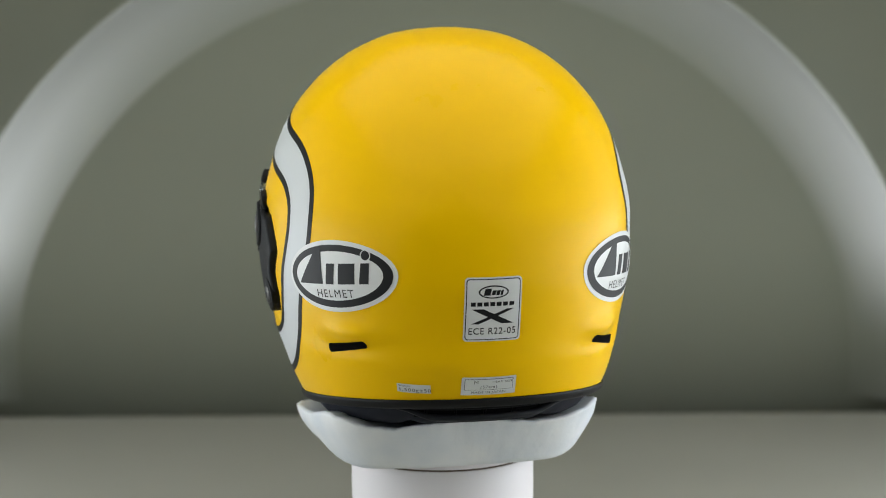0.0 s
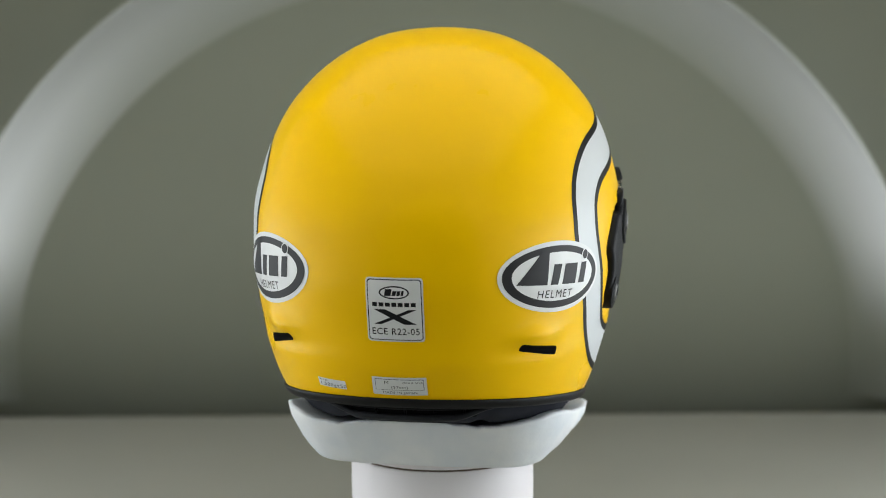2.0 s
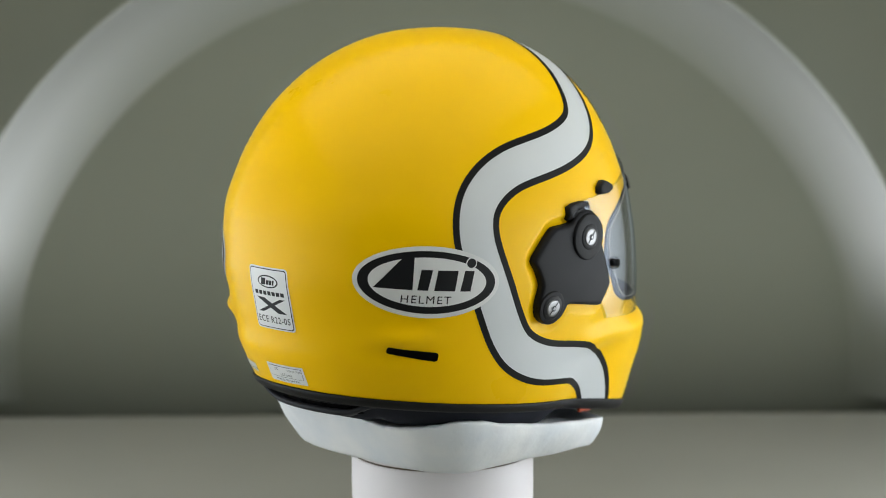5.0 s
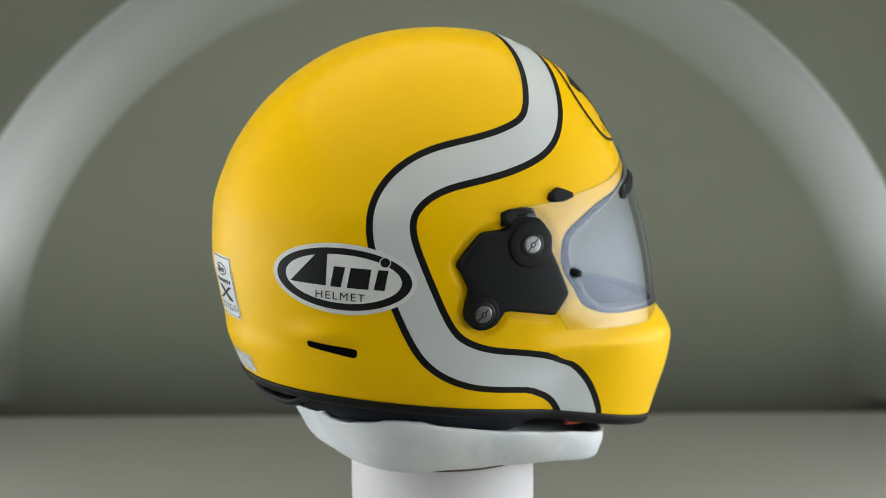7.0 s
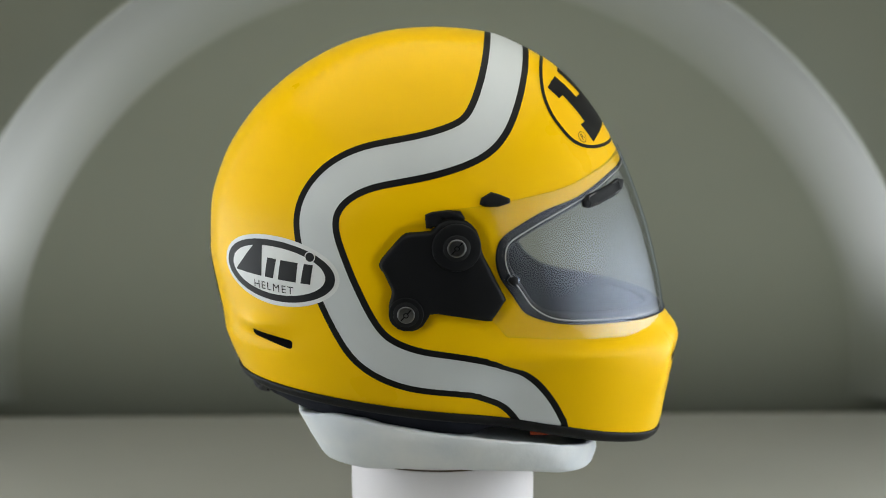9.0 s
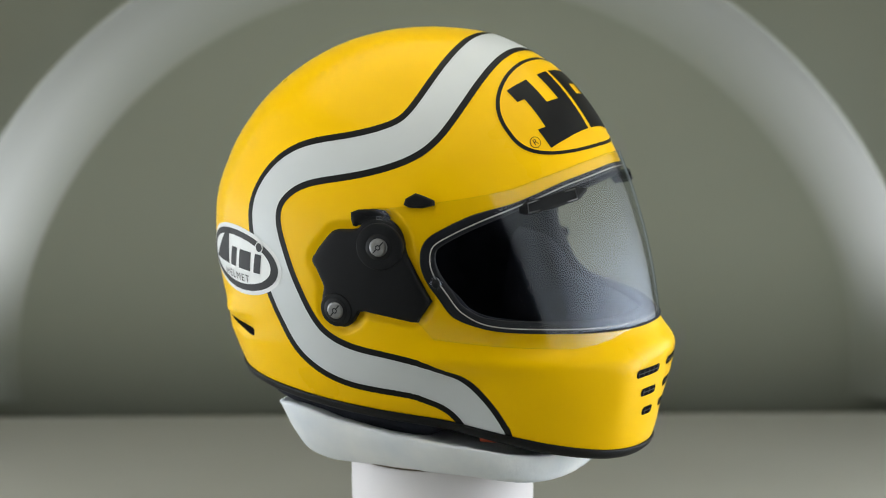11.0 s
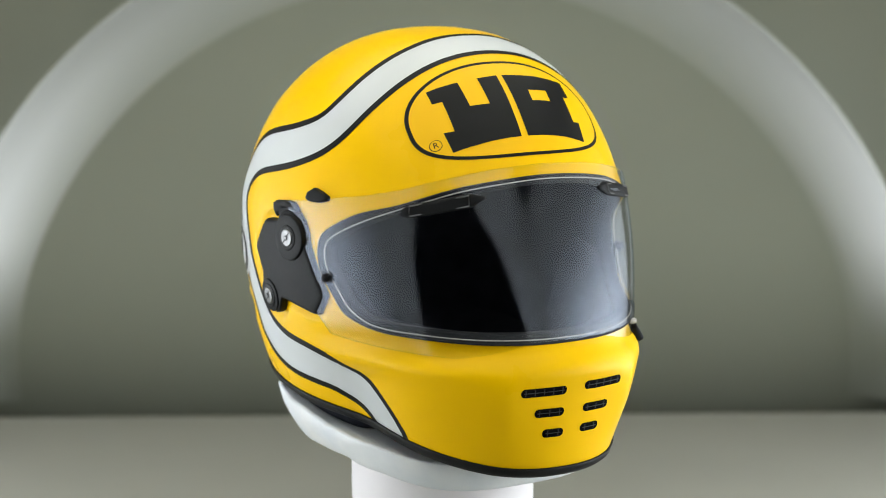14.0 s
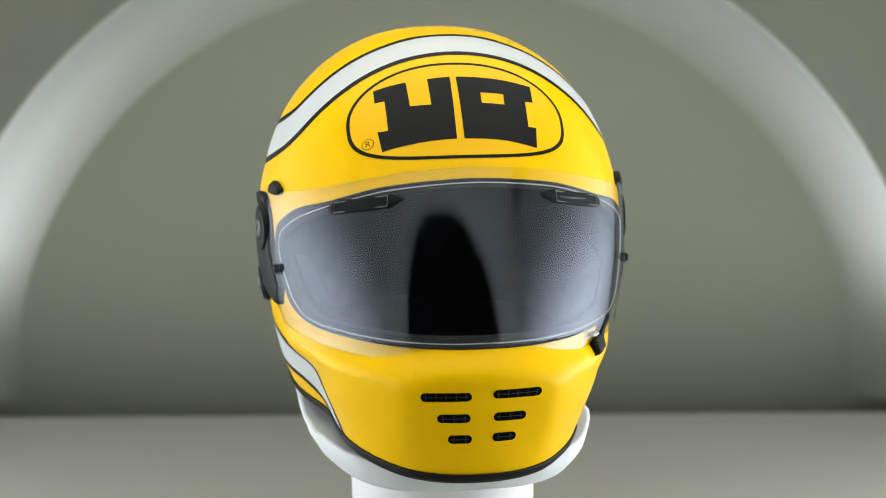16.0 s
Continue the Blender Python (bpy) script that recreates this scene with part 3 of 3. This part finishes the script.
for g, dz in [(-0.007, -0.0185), (-0.002, -0.017), (-0.0005, -0.0145), (-0.003, -0.0125), (-0.008, -0.0125)]:
    rows.append([shell_point(math.pi + radians(d), -0.077 + dz * (1 - 0.45 * step(abs(d), 15, 27)), g, plain=True) for d in range(-27, 28, 2)])
skin(bm, rows)
part("lower_bar", bm, GASKET, nape, "dark grey lower bar")
# black sheet added for the shade inside the grille
bm = bmesh.new()
skin(bm, [[shell_point(math.pi + radians(d), -0.077 + dz, -0.005, plain=True) for d in range(-22, 23, 2)] for dz in (-0.0055, -0.0150)])
part("grille_shade", bm, HOLLOW, nape, "black sheet for the shaded hollow behind the vent ribs")
for d in (-18, -9, 0, 9, 18):
    bm = bmesh.new()
    a = math.pi + radians(d)
    skin(bm, [[shell_point(a - 0.006, -0.083, g, plain=True), shell_point(a + 0.006, -0.083, g, plain=True), shell_point(a + 0.006, -0.092, g, plain=True), shell_point(a - 0.006, -0.092, g, plain=True)] for g in (-0.009, -0.0035)], closed=True)
    part("rib", bm, GASKET, nape)

# padded cheek and chin roll inside the opening
PAD_A, PAD_Z = [0, 23, 37, 46.5, 53, 59, 66, 75], [-0.0365, -0.0345, -0.0315, -0.0285, -0.0235, -0.010, -0.001, 0.003]
bm = bmesh.new()
rows = []
for g, low, k in ((-0.012, -0.080, 0), (-0.0125, -0.004, 1), (-0.0145, -0.001, 1), (-0.018, 0.0, 1), (-0.024, -0.002, 1), (-0.028, -0.007, 1), (-0.030, -0.080, 0)):
    rows.append([shell_point(radians(d), low + (pchip(PAD_A, PAD_Z, abs(d)) if k else 0.0), g) for d in range(-75, 76, 3)])
skin(bm, rows)
part("cheek_padding", bm, FABRIC, helmet, "dark grey fabric cheek and chin padding")

# wavy stripe: from the right lower edge over the crown to the left lower edge
WAVE = [(0, 45.5, 148.5), (36, 45.5, 143), (63, 43.5, 131), (79, 40.8, 120.5), (97, 35.5, 105), (108, 27, 93), (113, 13, 86.3), (117, -4, 81.3), (118, -25, 77.3), (117, -44, 74.2), (115, -60, 68),
        (113, -73.8, 57), (113, -80.6, 43.5), (113, -80.5, 31), (114, -78.5, 19), (117, -69.5, -5), (116, -60.6, -25.5), (115, -51, -43), (115, -40, -54), (114, -21, -62.1),
        (114, -3, -65.6), (113, 14, -68.6), (109, 37, -75), (100, 55, -86), (89, 68, -106), (86, 71, -116)]
half = [Vector(p) / 1000 for p in WAVE]
line = spline([Vector((-p.x, p.y, p.z)) for p in half[:0:-1]] + half, 9)
for _ in range(2):
    line = [sum(line[max(0, i - 5):i + 6], Vector()) / len(line[max(0, i - 5):i + 6]) if 5 < i < len(line) - 6 else p for i, p in enumerate(line)]
line = [SURFACE.find_nearest(p)[0] for p in line]


def band(name, lo, hi, lift, material, parent, cells, label=""):
    """A strip of paint along the wave, from lo to hi metres across it."""
    bm = bmesh.new()
    rows = []
    n = len(line)
    for i in range(n):
        t = (line[min(n - 1, i + 2)] - line[max(0, i - 2)]).normalized()
        nrm = SURFACE.find_nearest(line[i])[1]
        if nrm.dot(line[i]) < 0:
            nrm = -nrm
        side = t.cross(nrm).normalized()
        row = []
        for k in range(cells + 1):
            p = line[i] + side * (lo + (hi - lo) * k / cells)
            p.z = max(p.z, edge_z(p.y) - 0.002)
            h = SURFACE.find_nearest(p)
            q = h[1] if h[1].dot(p) > 0 else -h[1]
            row.append(h[0] + q * lift)
        rows.append(row)
    skin(bm, rows)
    return part(name, bm, material, parent, label)


stripe = band("stripe", -0.0122, 0.0122, 0.00015, STRIPE_WHITE, helmet, 8, "white satin painted wavy stripe")
band("stripe_outline", -0.0165, -0.0119, 0.00022, STRIPE_BLACK, stripe, 2, "black outline")
band("stripe_outline", 0.0119, 0.0165, 0.00022, STRIPE_BLACK, stripe, 2, "black outline")

# forehead emblem: an amber oval ringed in black, with two plain black blocks
brow = Patch((0.004, 0.097, 0.107))
EMB = []
for x, y in ellipse(1, 1, 96):
    s = 0.1455 / 2
    EMB.append((s * math.copysign(abs(2 * x) ** 0.86, x) - 0.0003, (0.0405 if y > 0 else 0.0362) * math.copysign(abs(2 * y) ** (0.92 if y > 0 else 0.7), y)))
emblem = laid("emblem", brow, EMB, STRIPE_BLACK, helmet, 0.0006, 24, "black ring of the oval emblem")
laid("emblem_field", brow, [(x * 0.968, y * 0.94) for x, y in EMB], AMBER, emblem, 0.0009, 24, "amber emblem field")


def blocks(rects):
    for pts in rects:
        laid("emblem_block", brow, dense([(x / 1000, y / 1000) for x, y in pts], 0.003), STRIPE_BLACK, emblem, 0.0013, 8)


blocks([[(-48, 24.3), (-47, -24.2), (-31, -23.5), (-33, 25)], [(-54, 23.5), (-54, 13), (-47, 12.6), (-47, 24.3)], [(-54, -9.8), (-52, -24.7), (-46, -24.2), (-46, -10.8)],
        [(-33.4, 4.7), (-33.4, -23.4), (-16.5, -22.8), (-16.5, 3.8)],
        [(-19, 25.5), (-17.6, -22.8), (-4, -22.6), (-4, 26.4)],
        [(0, 26.4), (1, -22.6), (15, -22.6), (15, 26)],
        [(14.8, 13), (14.8, 26), (31, 25.4), (31, 13)],
        [(14.8, 4.3), (31, 4.3), (30.2, -23), (14.8, -22.6)],
        [(30.8, 25.4), (30, -23), (45.6, -24.5), (45.4, 24.3)], [(45, 24.3), (45, 9.5), (51, 10), (51, 24)], [(45, -24.5), (45, -10.5), (51, -10), (50, -25)]])
for w, m, l in ((0.0078, STRIPE_BLACK, 0.0012), (0.0069, AMBER, 0.0014)):
    laid("emblem_dot", brow, ellipse(w, w, 28, -0.0605, -0.0165), m, emblem, l, 3)
lettering("emblem_letter", "R", brow, -0.0605, -0.0165, 0.0040, STRIPE_BLACK, emblem, 0.0016)


# oval side badges: white film, black ring, plain slanted bars for the wordmark
def badge(at, turn):
    p = Patch(at, turn)
    b = laid("oval_badge", p, ellipse(0.0965, 0.0475, 96), STICKER, helmet, 0.0008, 10, "white oval badge with black ring")
    laid("badge_ring", p, ellipse(0.0905, 0.0415, 96), INK, b, 0.0011, 10)
    laid("badge_field", p, ellipse(0.0775, 0.0325, 96, 0.0, 0.0003), STICKER, b, 0.0014, 10)
    for pts in ([(-34, -8), (-9, -8), (-13, 16), (-19, 16)], [(-6.5, 6.5), (1, 6.5), (1, -8), (-6, -8)],
                [(4.5, 6.5), (18, 6.5), (19, -8), (5, -8)], [(22.5, 6.5), (29, 6.5), (29.5, -8), (22.5, -8)]):
        laid("badge_bar", p, dense([((x + 0.16 * y) / 1000, (y * 0.93 + 2.4) / 1000) for x, y in pts], 0.004), INK, b, 0.0017, 4)
    laid("badge_dot", p, ellipse(0.0075, 0.0075, 24, 0.0275, 0.0135), STICKER, b, 0.0018, 3)
    laid("badge_dot", p, ellipse(0.0062, 0.0062, 24, 0.0275, 0.0135), INK, b, 0.0020, 3)
    lettering("badge_word", "HELMET", p, -0.001, -0.0115, 0.0053, INK, b, 0.0017, 1.08, 0.0, 1.2)
    return b


badge((0.0990, -0.110, 0.0015), -4.5)
badge((-0.0935, -0.114, 0.0035), 5.5)

# approval sticker on the nape
p = Patch((0.0005, -0.158, -0.0145))
note = laid("approval_sticker", p, rounded(0.0375, 0.0435, 0.0025), STICKER, helmet, 0.0006, 6, "white approval sticker with black border")
laid("sticker_border", p, rounded(0.0355, 0.0415, 0.0022), INK, note, 0.0008, 6)
laid("sticker_field", p, rounded(0.0343, 0.0403, 0.0018), STICKER, note, 0.0010, 6)
laid("sticker_oval", p, ellipse(0.0198, 0.0088, 48, 0, 0.0122), INK, note, 0.0012, 4)
laid("sticker_oval", p, ellipse(0.0176, 0.0070, 48, 0, 0.0122), STICKER, note, 0.0014, 4)
for x0, x1, y0, y1 in ((-6.5, -2.2, -2.2, 2.4), (-1.6, 1.0, -2.0, 1.2), (1.4, 3.6, -2.0, 1.2), (4.2, 5.8, -2.0, 1.4)):
    laid("sticker_bar", p, dense([(x / 1000, (y + 12.2) / 1000) for x, y in ((x0, y0), (x1, y0), (x1 + 0.9, y1), (x0 + 0.9, y1))], 0.003), INK, note, 0.0016, 2)
for i in range(7):
    laid("sticker_bar", p, dense([(x / 1000, y / 1000) for x, y in ((-14.6 + i * 4.2, 2.6), (-11.4 + i * 4.2, 2.6), (-11.4 + i * 4.2, 5.4), (-14.6 + i * 4.2, 5.4))], 0.003), INK, note, 0.0012, 2)
laid("sticker_cross", p, dense([(x / 1000, y / 1000) for x, y in ((-14, 0.6), (-6, 0.6), (14, -9.6), (6, -9.6))], 0.004), INK, note, 0.0012, 3)
laid("sticker_cross", p, dense([(x / 1000, y / 1000) for x, y in ((14, 0.6), (9, 0.6), (-14, -9.6), (-9, -9.6))], 0.004), INK, note, 0.0014, 3)
lettering("sticker_text", "ECE R22-05", p, 0.0, -0.0148, 0.0045, INK, note, 0.0012, 0.9, 0.00005)

# size label and weight label along the lower edge
p = Patch((0.0005, -0.146, -0.067))
tag = laid("size_label", p, rounded(0.0362, 0.0140, 0.0006), STICKER, helmet, 0.0006, 4, "small white size label")
laid("label_border", p, rounded(0.0322, 0.0086, 0.0003, 0, 0.0013), GREY_INK, tag, 0.0008, 3)
laid("label_field", p, rounded(0.0316, 0.0080, 0.0003, 0, 0.0013), STICKER, tag, 0.0010, 3)
lettering("label_text", "M", p, -0.0085, 0.0030, 0.0024, GREY_INK, tag, 0.0012, 1.2)
lettering("label_text", "HEAD SIZE", p, 0.0090, 0.0032, 0.0015, GREY_INK, tag, 0.0012, 1.2)
lettering("label_text", "(57cm)", p, 0.0, -0.0006, 0.0022, GREY_INK, tag, 0.0012, 1.15)
lettering("label_text", "MADE IN JAPAN", p, 0.0, -0.0049, 0.0017, GREY_INK, tag, 0.0010, 1.2)
p = Patch((-0.0475, -0.137, -0.0695), -2.0)
tag = laid("weight_label", p, rounded(0.0225, 0.0066, 0.0004), STICKER, helmet, 0.0006, 4, "small white weight label")
lettering("label_text", "Weight", p, -0.0062, 0.0019, 0.0014, GREY_INK, tag, 0.0008, 1.2)
lettering("label_text", "1,500g\u00b150", p, 0.0005, -0.0012, 0.0026, GREY_INK, tag, 0.0008, 1.25)

# vents: rear exhaust slots and chin slots
for s in (-1, 1):
    p = Patch((s * 0.0865, -0.113, -0.0465 if s > 0 else -0.0435), -11.5 * s)
    slot = laid("exhaust_slot", p, rounded(0.0345, 0.0060, 0.0022, side=10), HOLLOW, helmet, 0.0005, 3, "black exhaust slot")
for x, z, w, turn in ((25, -70, 33, 0), (20, -85, 21.5, 0), (16, -100, 15.5, 0), (-21.5, -68.7, 33, 0), (-17, -84.6, 22, 0), (-14, -99.3, 16, 0)):
    p = Patch((x / 1000, 0.162, z / 1000), 0)
    w = w / 1000
    vent = laid("chin_vent", p, rounded(w, 0.0060, 0.0029, side=10), HOLLOW, helmet, 0.0004, 3, "black chin vent slot with fine mesh")
    laid("mesh_bar", p, dense([(-w / 2 + 0.002, -0.0003), (w / 2 - 0.002, -0.0003), (w / 2 - 0.002, 0.0003), (-w / 2 + 0.002, 0.0003)], 0.004), MESH, vent, 0.0009, 2)
    n = max(2, int(w / 0.006))
    for i in range(n):
        xx = -w / 2 + w * (i + 0.5) / n
        laid("mesh_bar", p, dense([(xx - 0.0003, -0.0024), (xx + 0.0003, -0.0024), (xx + 0.0003, 0.0024), (xx - 0.0003, 0.0024)], 0.003), MESH, vent, 0.0008, 2)

# ---- visor ----
VT_A, VT_Z = [0, 14, 31, 46.5, 62.6, 76, 92], [0.0735, 0.0715, 0.0650, 0.0565, 0.0510, 0.0470, 0.0440]
VB_A, VB_Z = [0, 10.5, 23, 37, 50, 64, 92], [-0.0515, -0.0510, -0.0495, -0.0473, -0.0446, -0.0410, -0.036]
bm = bmesh.new()
rows = []
for j in range(33):
    v = j / 32
    lim = 63.5 + 11.0 * step(v, -0.12, 0.30) + 8.0 * step(v, 0.35, 0.95)
    row = []
    for i in range(-72, 73):
        d = lim * i / 72
        zb, zt = pchip(VB_A, VB_Z, abs(d)), pchip(VT_A, VT_Z, abs(d))
        row.append(visor_point(radians(d), zb + (zt - zb) * v))
    rows.append(row)
skin(bm, rows)
visor = part("visor", bm, VISOR, helmet, "clear transparent visor, closed")
visor.visible_shadow = False
def tube(bm, path, r, sides=6, closed=True):
    n = len(path)
    rws = []
    for i in range(n):
        t = (path[(i + 1) % n if closed else min(n - 1, i + 1)] - path[i - 1 if closed else max(0, i - 1)]).normalized()
        a = t.cross(Vector((0, 0, 1)) if abs(t.z) < 0.9 else Vector((1, 0, 0))).normalized()
        b = t.cross(a)
        rws.append([path[i] + a * r * math.cos(2 * math.pi * k / sides) + b * r * math.sin(2 * math.pi * k / sides) for k in range(sides)])
    if closed:
        rws.append(rws[0])
    skin(bm, rws, closed=True)


border = rows[0] + [r[-1] for r in rows[1:]] + rows[-1][-2::-1] + [r[0] for r in rows[-2:0:-1]]
bm = bmesh.new()
skin(bm, [[p + (Vector((0, YC, p.z)) - p).normalized() * d for p in border] for d in (-0.0002, 0.0019)], closed=True)
edge = part("visor_edge", bm, EDGE, visor, "polished clear edge of the visor")
edge.visible_shadow = False
bm = bmesh.new()
tube(bm, [visor_point(p.x, p.y, -0.0022) for p in port_inset(0.0040, glazing)], 0.00045)
part("anti_fog_bead", bm, BEAD, visor, "thin whitish silicone bead")
bm = bmesh.new()
rows_of_seal = [[shell_point(p.x, p.y, g, plain=True) for p in port_inset(d, port)] for d, g in ((0.001, -0.011), (-0.0006, -0.002), (-0.0006, 0.0006), (0.0004, 0.0010))]
rows_of_seal += [[visor_point(p.x, p.y, -0.0048) for p in port_inset(d, glazing)] for d in (0.0052, 0.0065)]
rows_of_seal += [[shell_point(p.x, p.y, g, plain=True) for p in port_inset(d, glazing)] for d, g in ((0.0078, -0.004), (0.0078, -0.0105), (0.003, -0.0125), (-0.008, -0.0125))]
skin(bm, rows_of_seal, closed=True)
part("eye_port_seal", bm, GASKET, helmet, "dark grey rubber seal round the eye opening")
for s in (-1, 1):
    c = visor_point(s * azimuth(0.120, 0.048), -0.002, 0.0)
    out = (c - Vector((0, YC, c.z))).normalized()
    turn = out.to_track_quat("Z", "Y").to_matrix().to_4x4()
    bm = bmesh.new()
    bmesh.ops.create_cone(bm, cap_ends=True, segments=24, radius1=0.0046, radius2=0.0043, depth=0.003, matrix=Matrix.Translation(c + out * 0.0005) @ turn)
    pin = part("visor_pin", bm, CLEAR_PIN, visor, "black pin in a clear ring")
    bm = bmesh.new()
    bmesh.ops.create_cone(bm, cap_ends=True, segments=20, radius1=0.0030, radius2=0.0026, depth=0.006, matrix=Matrix.Translation(c + out * 0.0006) @ turn)
    part("pin_core", bm, PLASTIC, pin)
    # brow vent plates under the visor
    bm = bmesh.new()
    a0, a1 = azimuth(0.091, 0.095), azimuth(0.045, 0.124)
    rws = []
    for g, inset in ((0.0018, 0.0), (0.0026, 0.0), (0.0032, 0.12), (0.0032, 0.5)):
        row = []
        for k in range(25):
            f = k / 24
            a = a0 + (a1 - a0) * (f if inset < 0.5 else 0.08 + 0.84 * f)
            zc = 0.0445 + 0.0095 * f
            h = 0.0044 * (1 - inset) * (1 - 0.75 * step(f, 0.82, 1.0)) * (0.45 + 0.55 * step(f, 0.0, 0.1))
            row.append((a * s, zc, h, g))
        rws.append([visor_point(a, zc + h, g - 0.002) for a, zc, h, g in row] + [visor_point(a, zc - h, g - 0.002) for a, zc, h, g in reversed(row)])
    vs = skin(bm, rws, closed=True)
    bm.faces.new(vs[-1])
    bv = part("brow_vent", bm, PLASTIC, visor, "black brow vent plate")
    bm = bmesh.new()
    path = [visor_point(s * (a0 + (a1 - a0) * f), 0.0445 + 0.0095 * f + o, 0.0019) for f, o in ((0.1, 0.0035), (0.8, 0.0035), (0.8, -0.003), (0.1, -0.003))]
    tube(bm, path, 0.0005, 5)
    part("slider_edge", bm, SEAM, bv)

# visor lever on the left lower corner
lp = Patch((-0.090, 0.104, -0.046))
lever = raised("visor_lever", lp, dense([(-0.017, -0.0105), (-0.004, -0.0085), (0.0125, 0.009), (0.0130, 0.013), (0.0040, 0.009), (-0.002, 0.002), (-0.0165, -0.002)], 0.004), PLASTIC, helmet, 0.0, 0.0050, 0.85, 4, "black visor locking lever")
raised("clear_stud", lp, ellipse(0.0105, 0.0050, 20, -0.0125, 0.0045), BEAD, lever, 0.002, 0.0062, 0.7, 3, "clear plastic stud")

# hinge covers on both sides: plate, two bosses, screws, small tabs
def side_patch(s):
    p = Patch((s * 0.125, 0.0, 0.01), 0, (s, 0, 0))
    p.o, p.u, p.v = Vector((s * 0.125, 0, 0)), Vector((0, 1, 0)), Vector((0, 0, 1))
    return p


for s in (1, -1):
    p = side_patch(s)
    outline = dense([(q.x, q.y) for q in spline([(x / 1000, y / 1000, 0) for x, y in PLATE], 2, closed=True)], 0.004)
    cover = raised("hinge_cover", p, outline, PLASTIC, helmet, -0.001, 0.0056, 0.90, 10, "black moulded hinge cover")
    for cx, cy, r, top, sr in ((0.011, 0.021, 0.0157, 0.0074, 0.0062), (-0.0215, -0.0225, 0.0114, 0.0066, 0.0058)):
        boss = raised("boss", p, ellipse(2 * r, 2 * r, 48, cx, cy), PLASTIC, cover, 0.003, top, 0.93, 4)
        # black ring stands for the shadow in the screw's recess
        raised("screw_well_shade", p, ellipse(2 * sr + 0.0052, 2 * sr + 0.0052, 36, cx, cy), INK, boss, 0.003, top + 0.0003, 0.97, 3)
        screw = raised("screw", p, ellipse(2 * sr, 2 * sr, 36, cx, cy), METAL, boss, 0.003, top + 0.0012, 0.9, 4, "slotted metal screw")
        c, sn = math.cos(radians(48)), math.sin(radians(48))
        bar = [(cx + x * c - y * sn, cy + x * sn + y * c) for x, y in dense([(-sr * 0.85, -0.0004), (sr * 0.85, -0.0004), (sr * 0.85, 0.0004), (-sr * 0.85, 0.0004)], 0.004)]
        laid("screw_slot", p, bar, INK, screw, (top + 0.0014) / FILM, 2)
        laid("screw_recess", p, ellipse(0.0036, 0.0036, 20, cx, cy), GASKET, screw, (top + 0.0016) / FILM, 2)
        laid("screw_pin", p, ellipse(0.0022, 0.0022, 16, cx, cy), METAL, screw, (top + 0.0018) / FILM, 2)
    raised("hinge_tab", p, dense([(-0.0085, 0.0345), (-0.009, 0.0425), (-0.004, 0.0445), (0.006, 0.0455), (0.014, 0.0445), (0.017, 0.040), (0.015, 0.034)], 0.004), PLASTIC, cover, -0.001, 0.0042, 0.85, 4)
    raised("brow_tab", p, dense([(0.0265, 0.0485), (0.0275, 0.0525), (0.0335, 0.0560), (0.0385, 0.0545), (0.0455, 0.0515), (0.0460, 0.0485), (0.0385, 0.0465), (0.0300, 0.0468)], 0.003), PLASTIC, helmet, -0.001, 0.0045, 0.75, 4, "small black stop tab")

# orange strap tag below the rim
bm = bmesh.new()
c = shell_point(azimuth(0.08, 0.072), -0.1125, -0.008)
box(bm, c.x - 0.002, c.x + 0.001, c.y - 0.006, c.y + 0.006, c.z - 0.0040, c.z + 0.0004)
bevelled(part("strap_tag", bm, ORANGE, helmet, "small orange strap tag"), 0.0008)


def motions():
    rows = [(float(i), pose(0, 0, HEAD_Z, 0, 0, TURN_START + TURN_RATE * i)) for i in range(17)]
    walk(helmet, rows)
    walk(neck_block, [(t, pose(0, 0, HEAD_Z, 0, 0, TURN_START + TURN_RATE * t)) for t, m in rows])


motions()
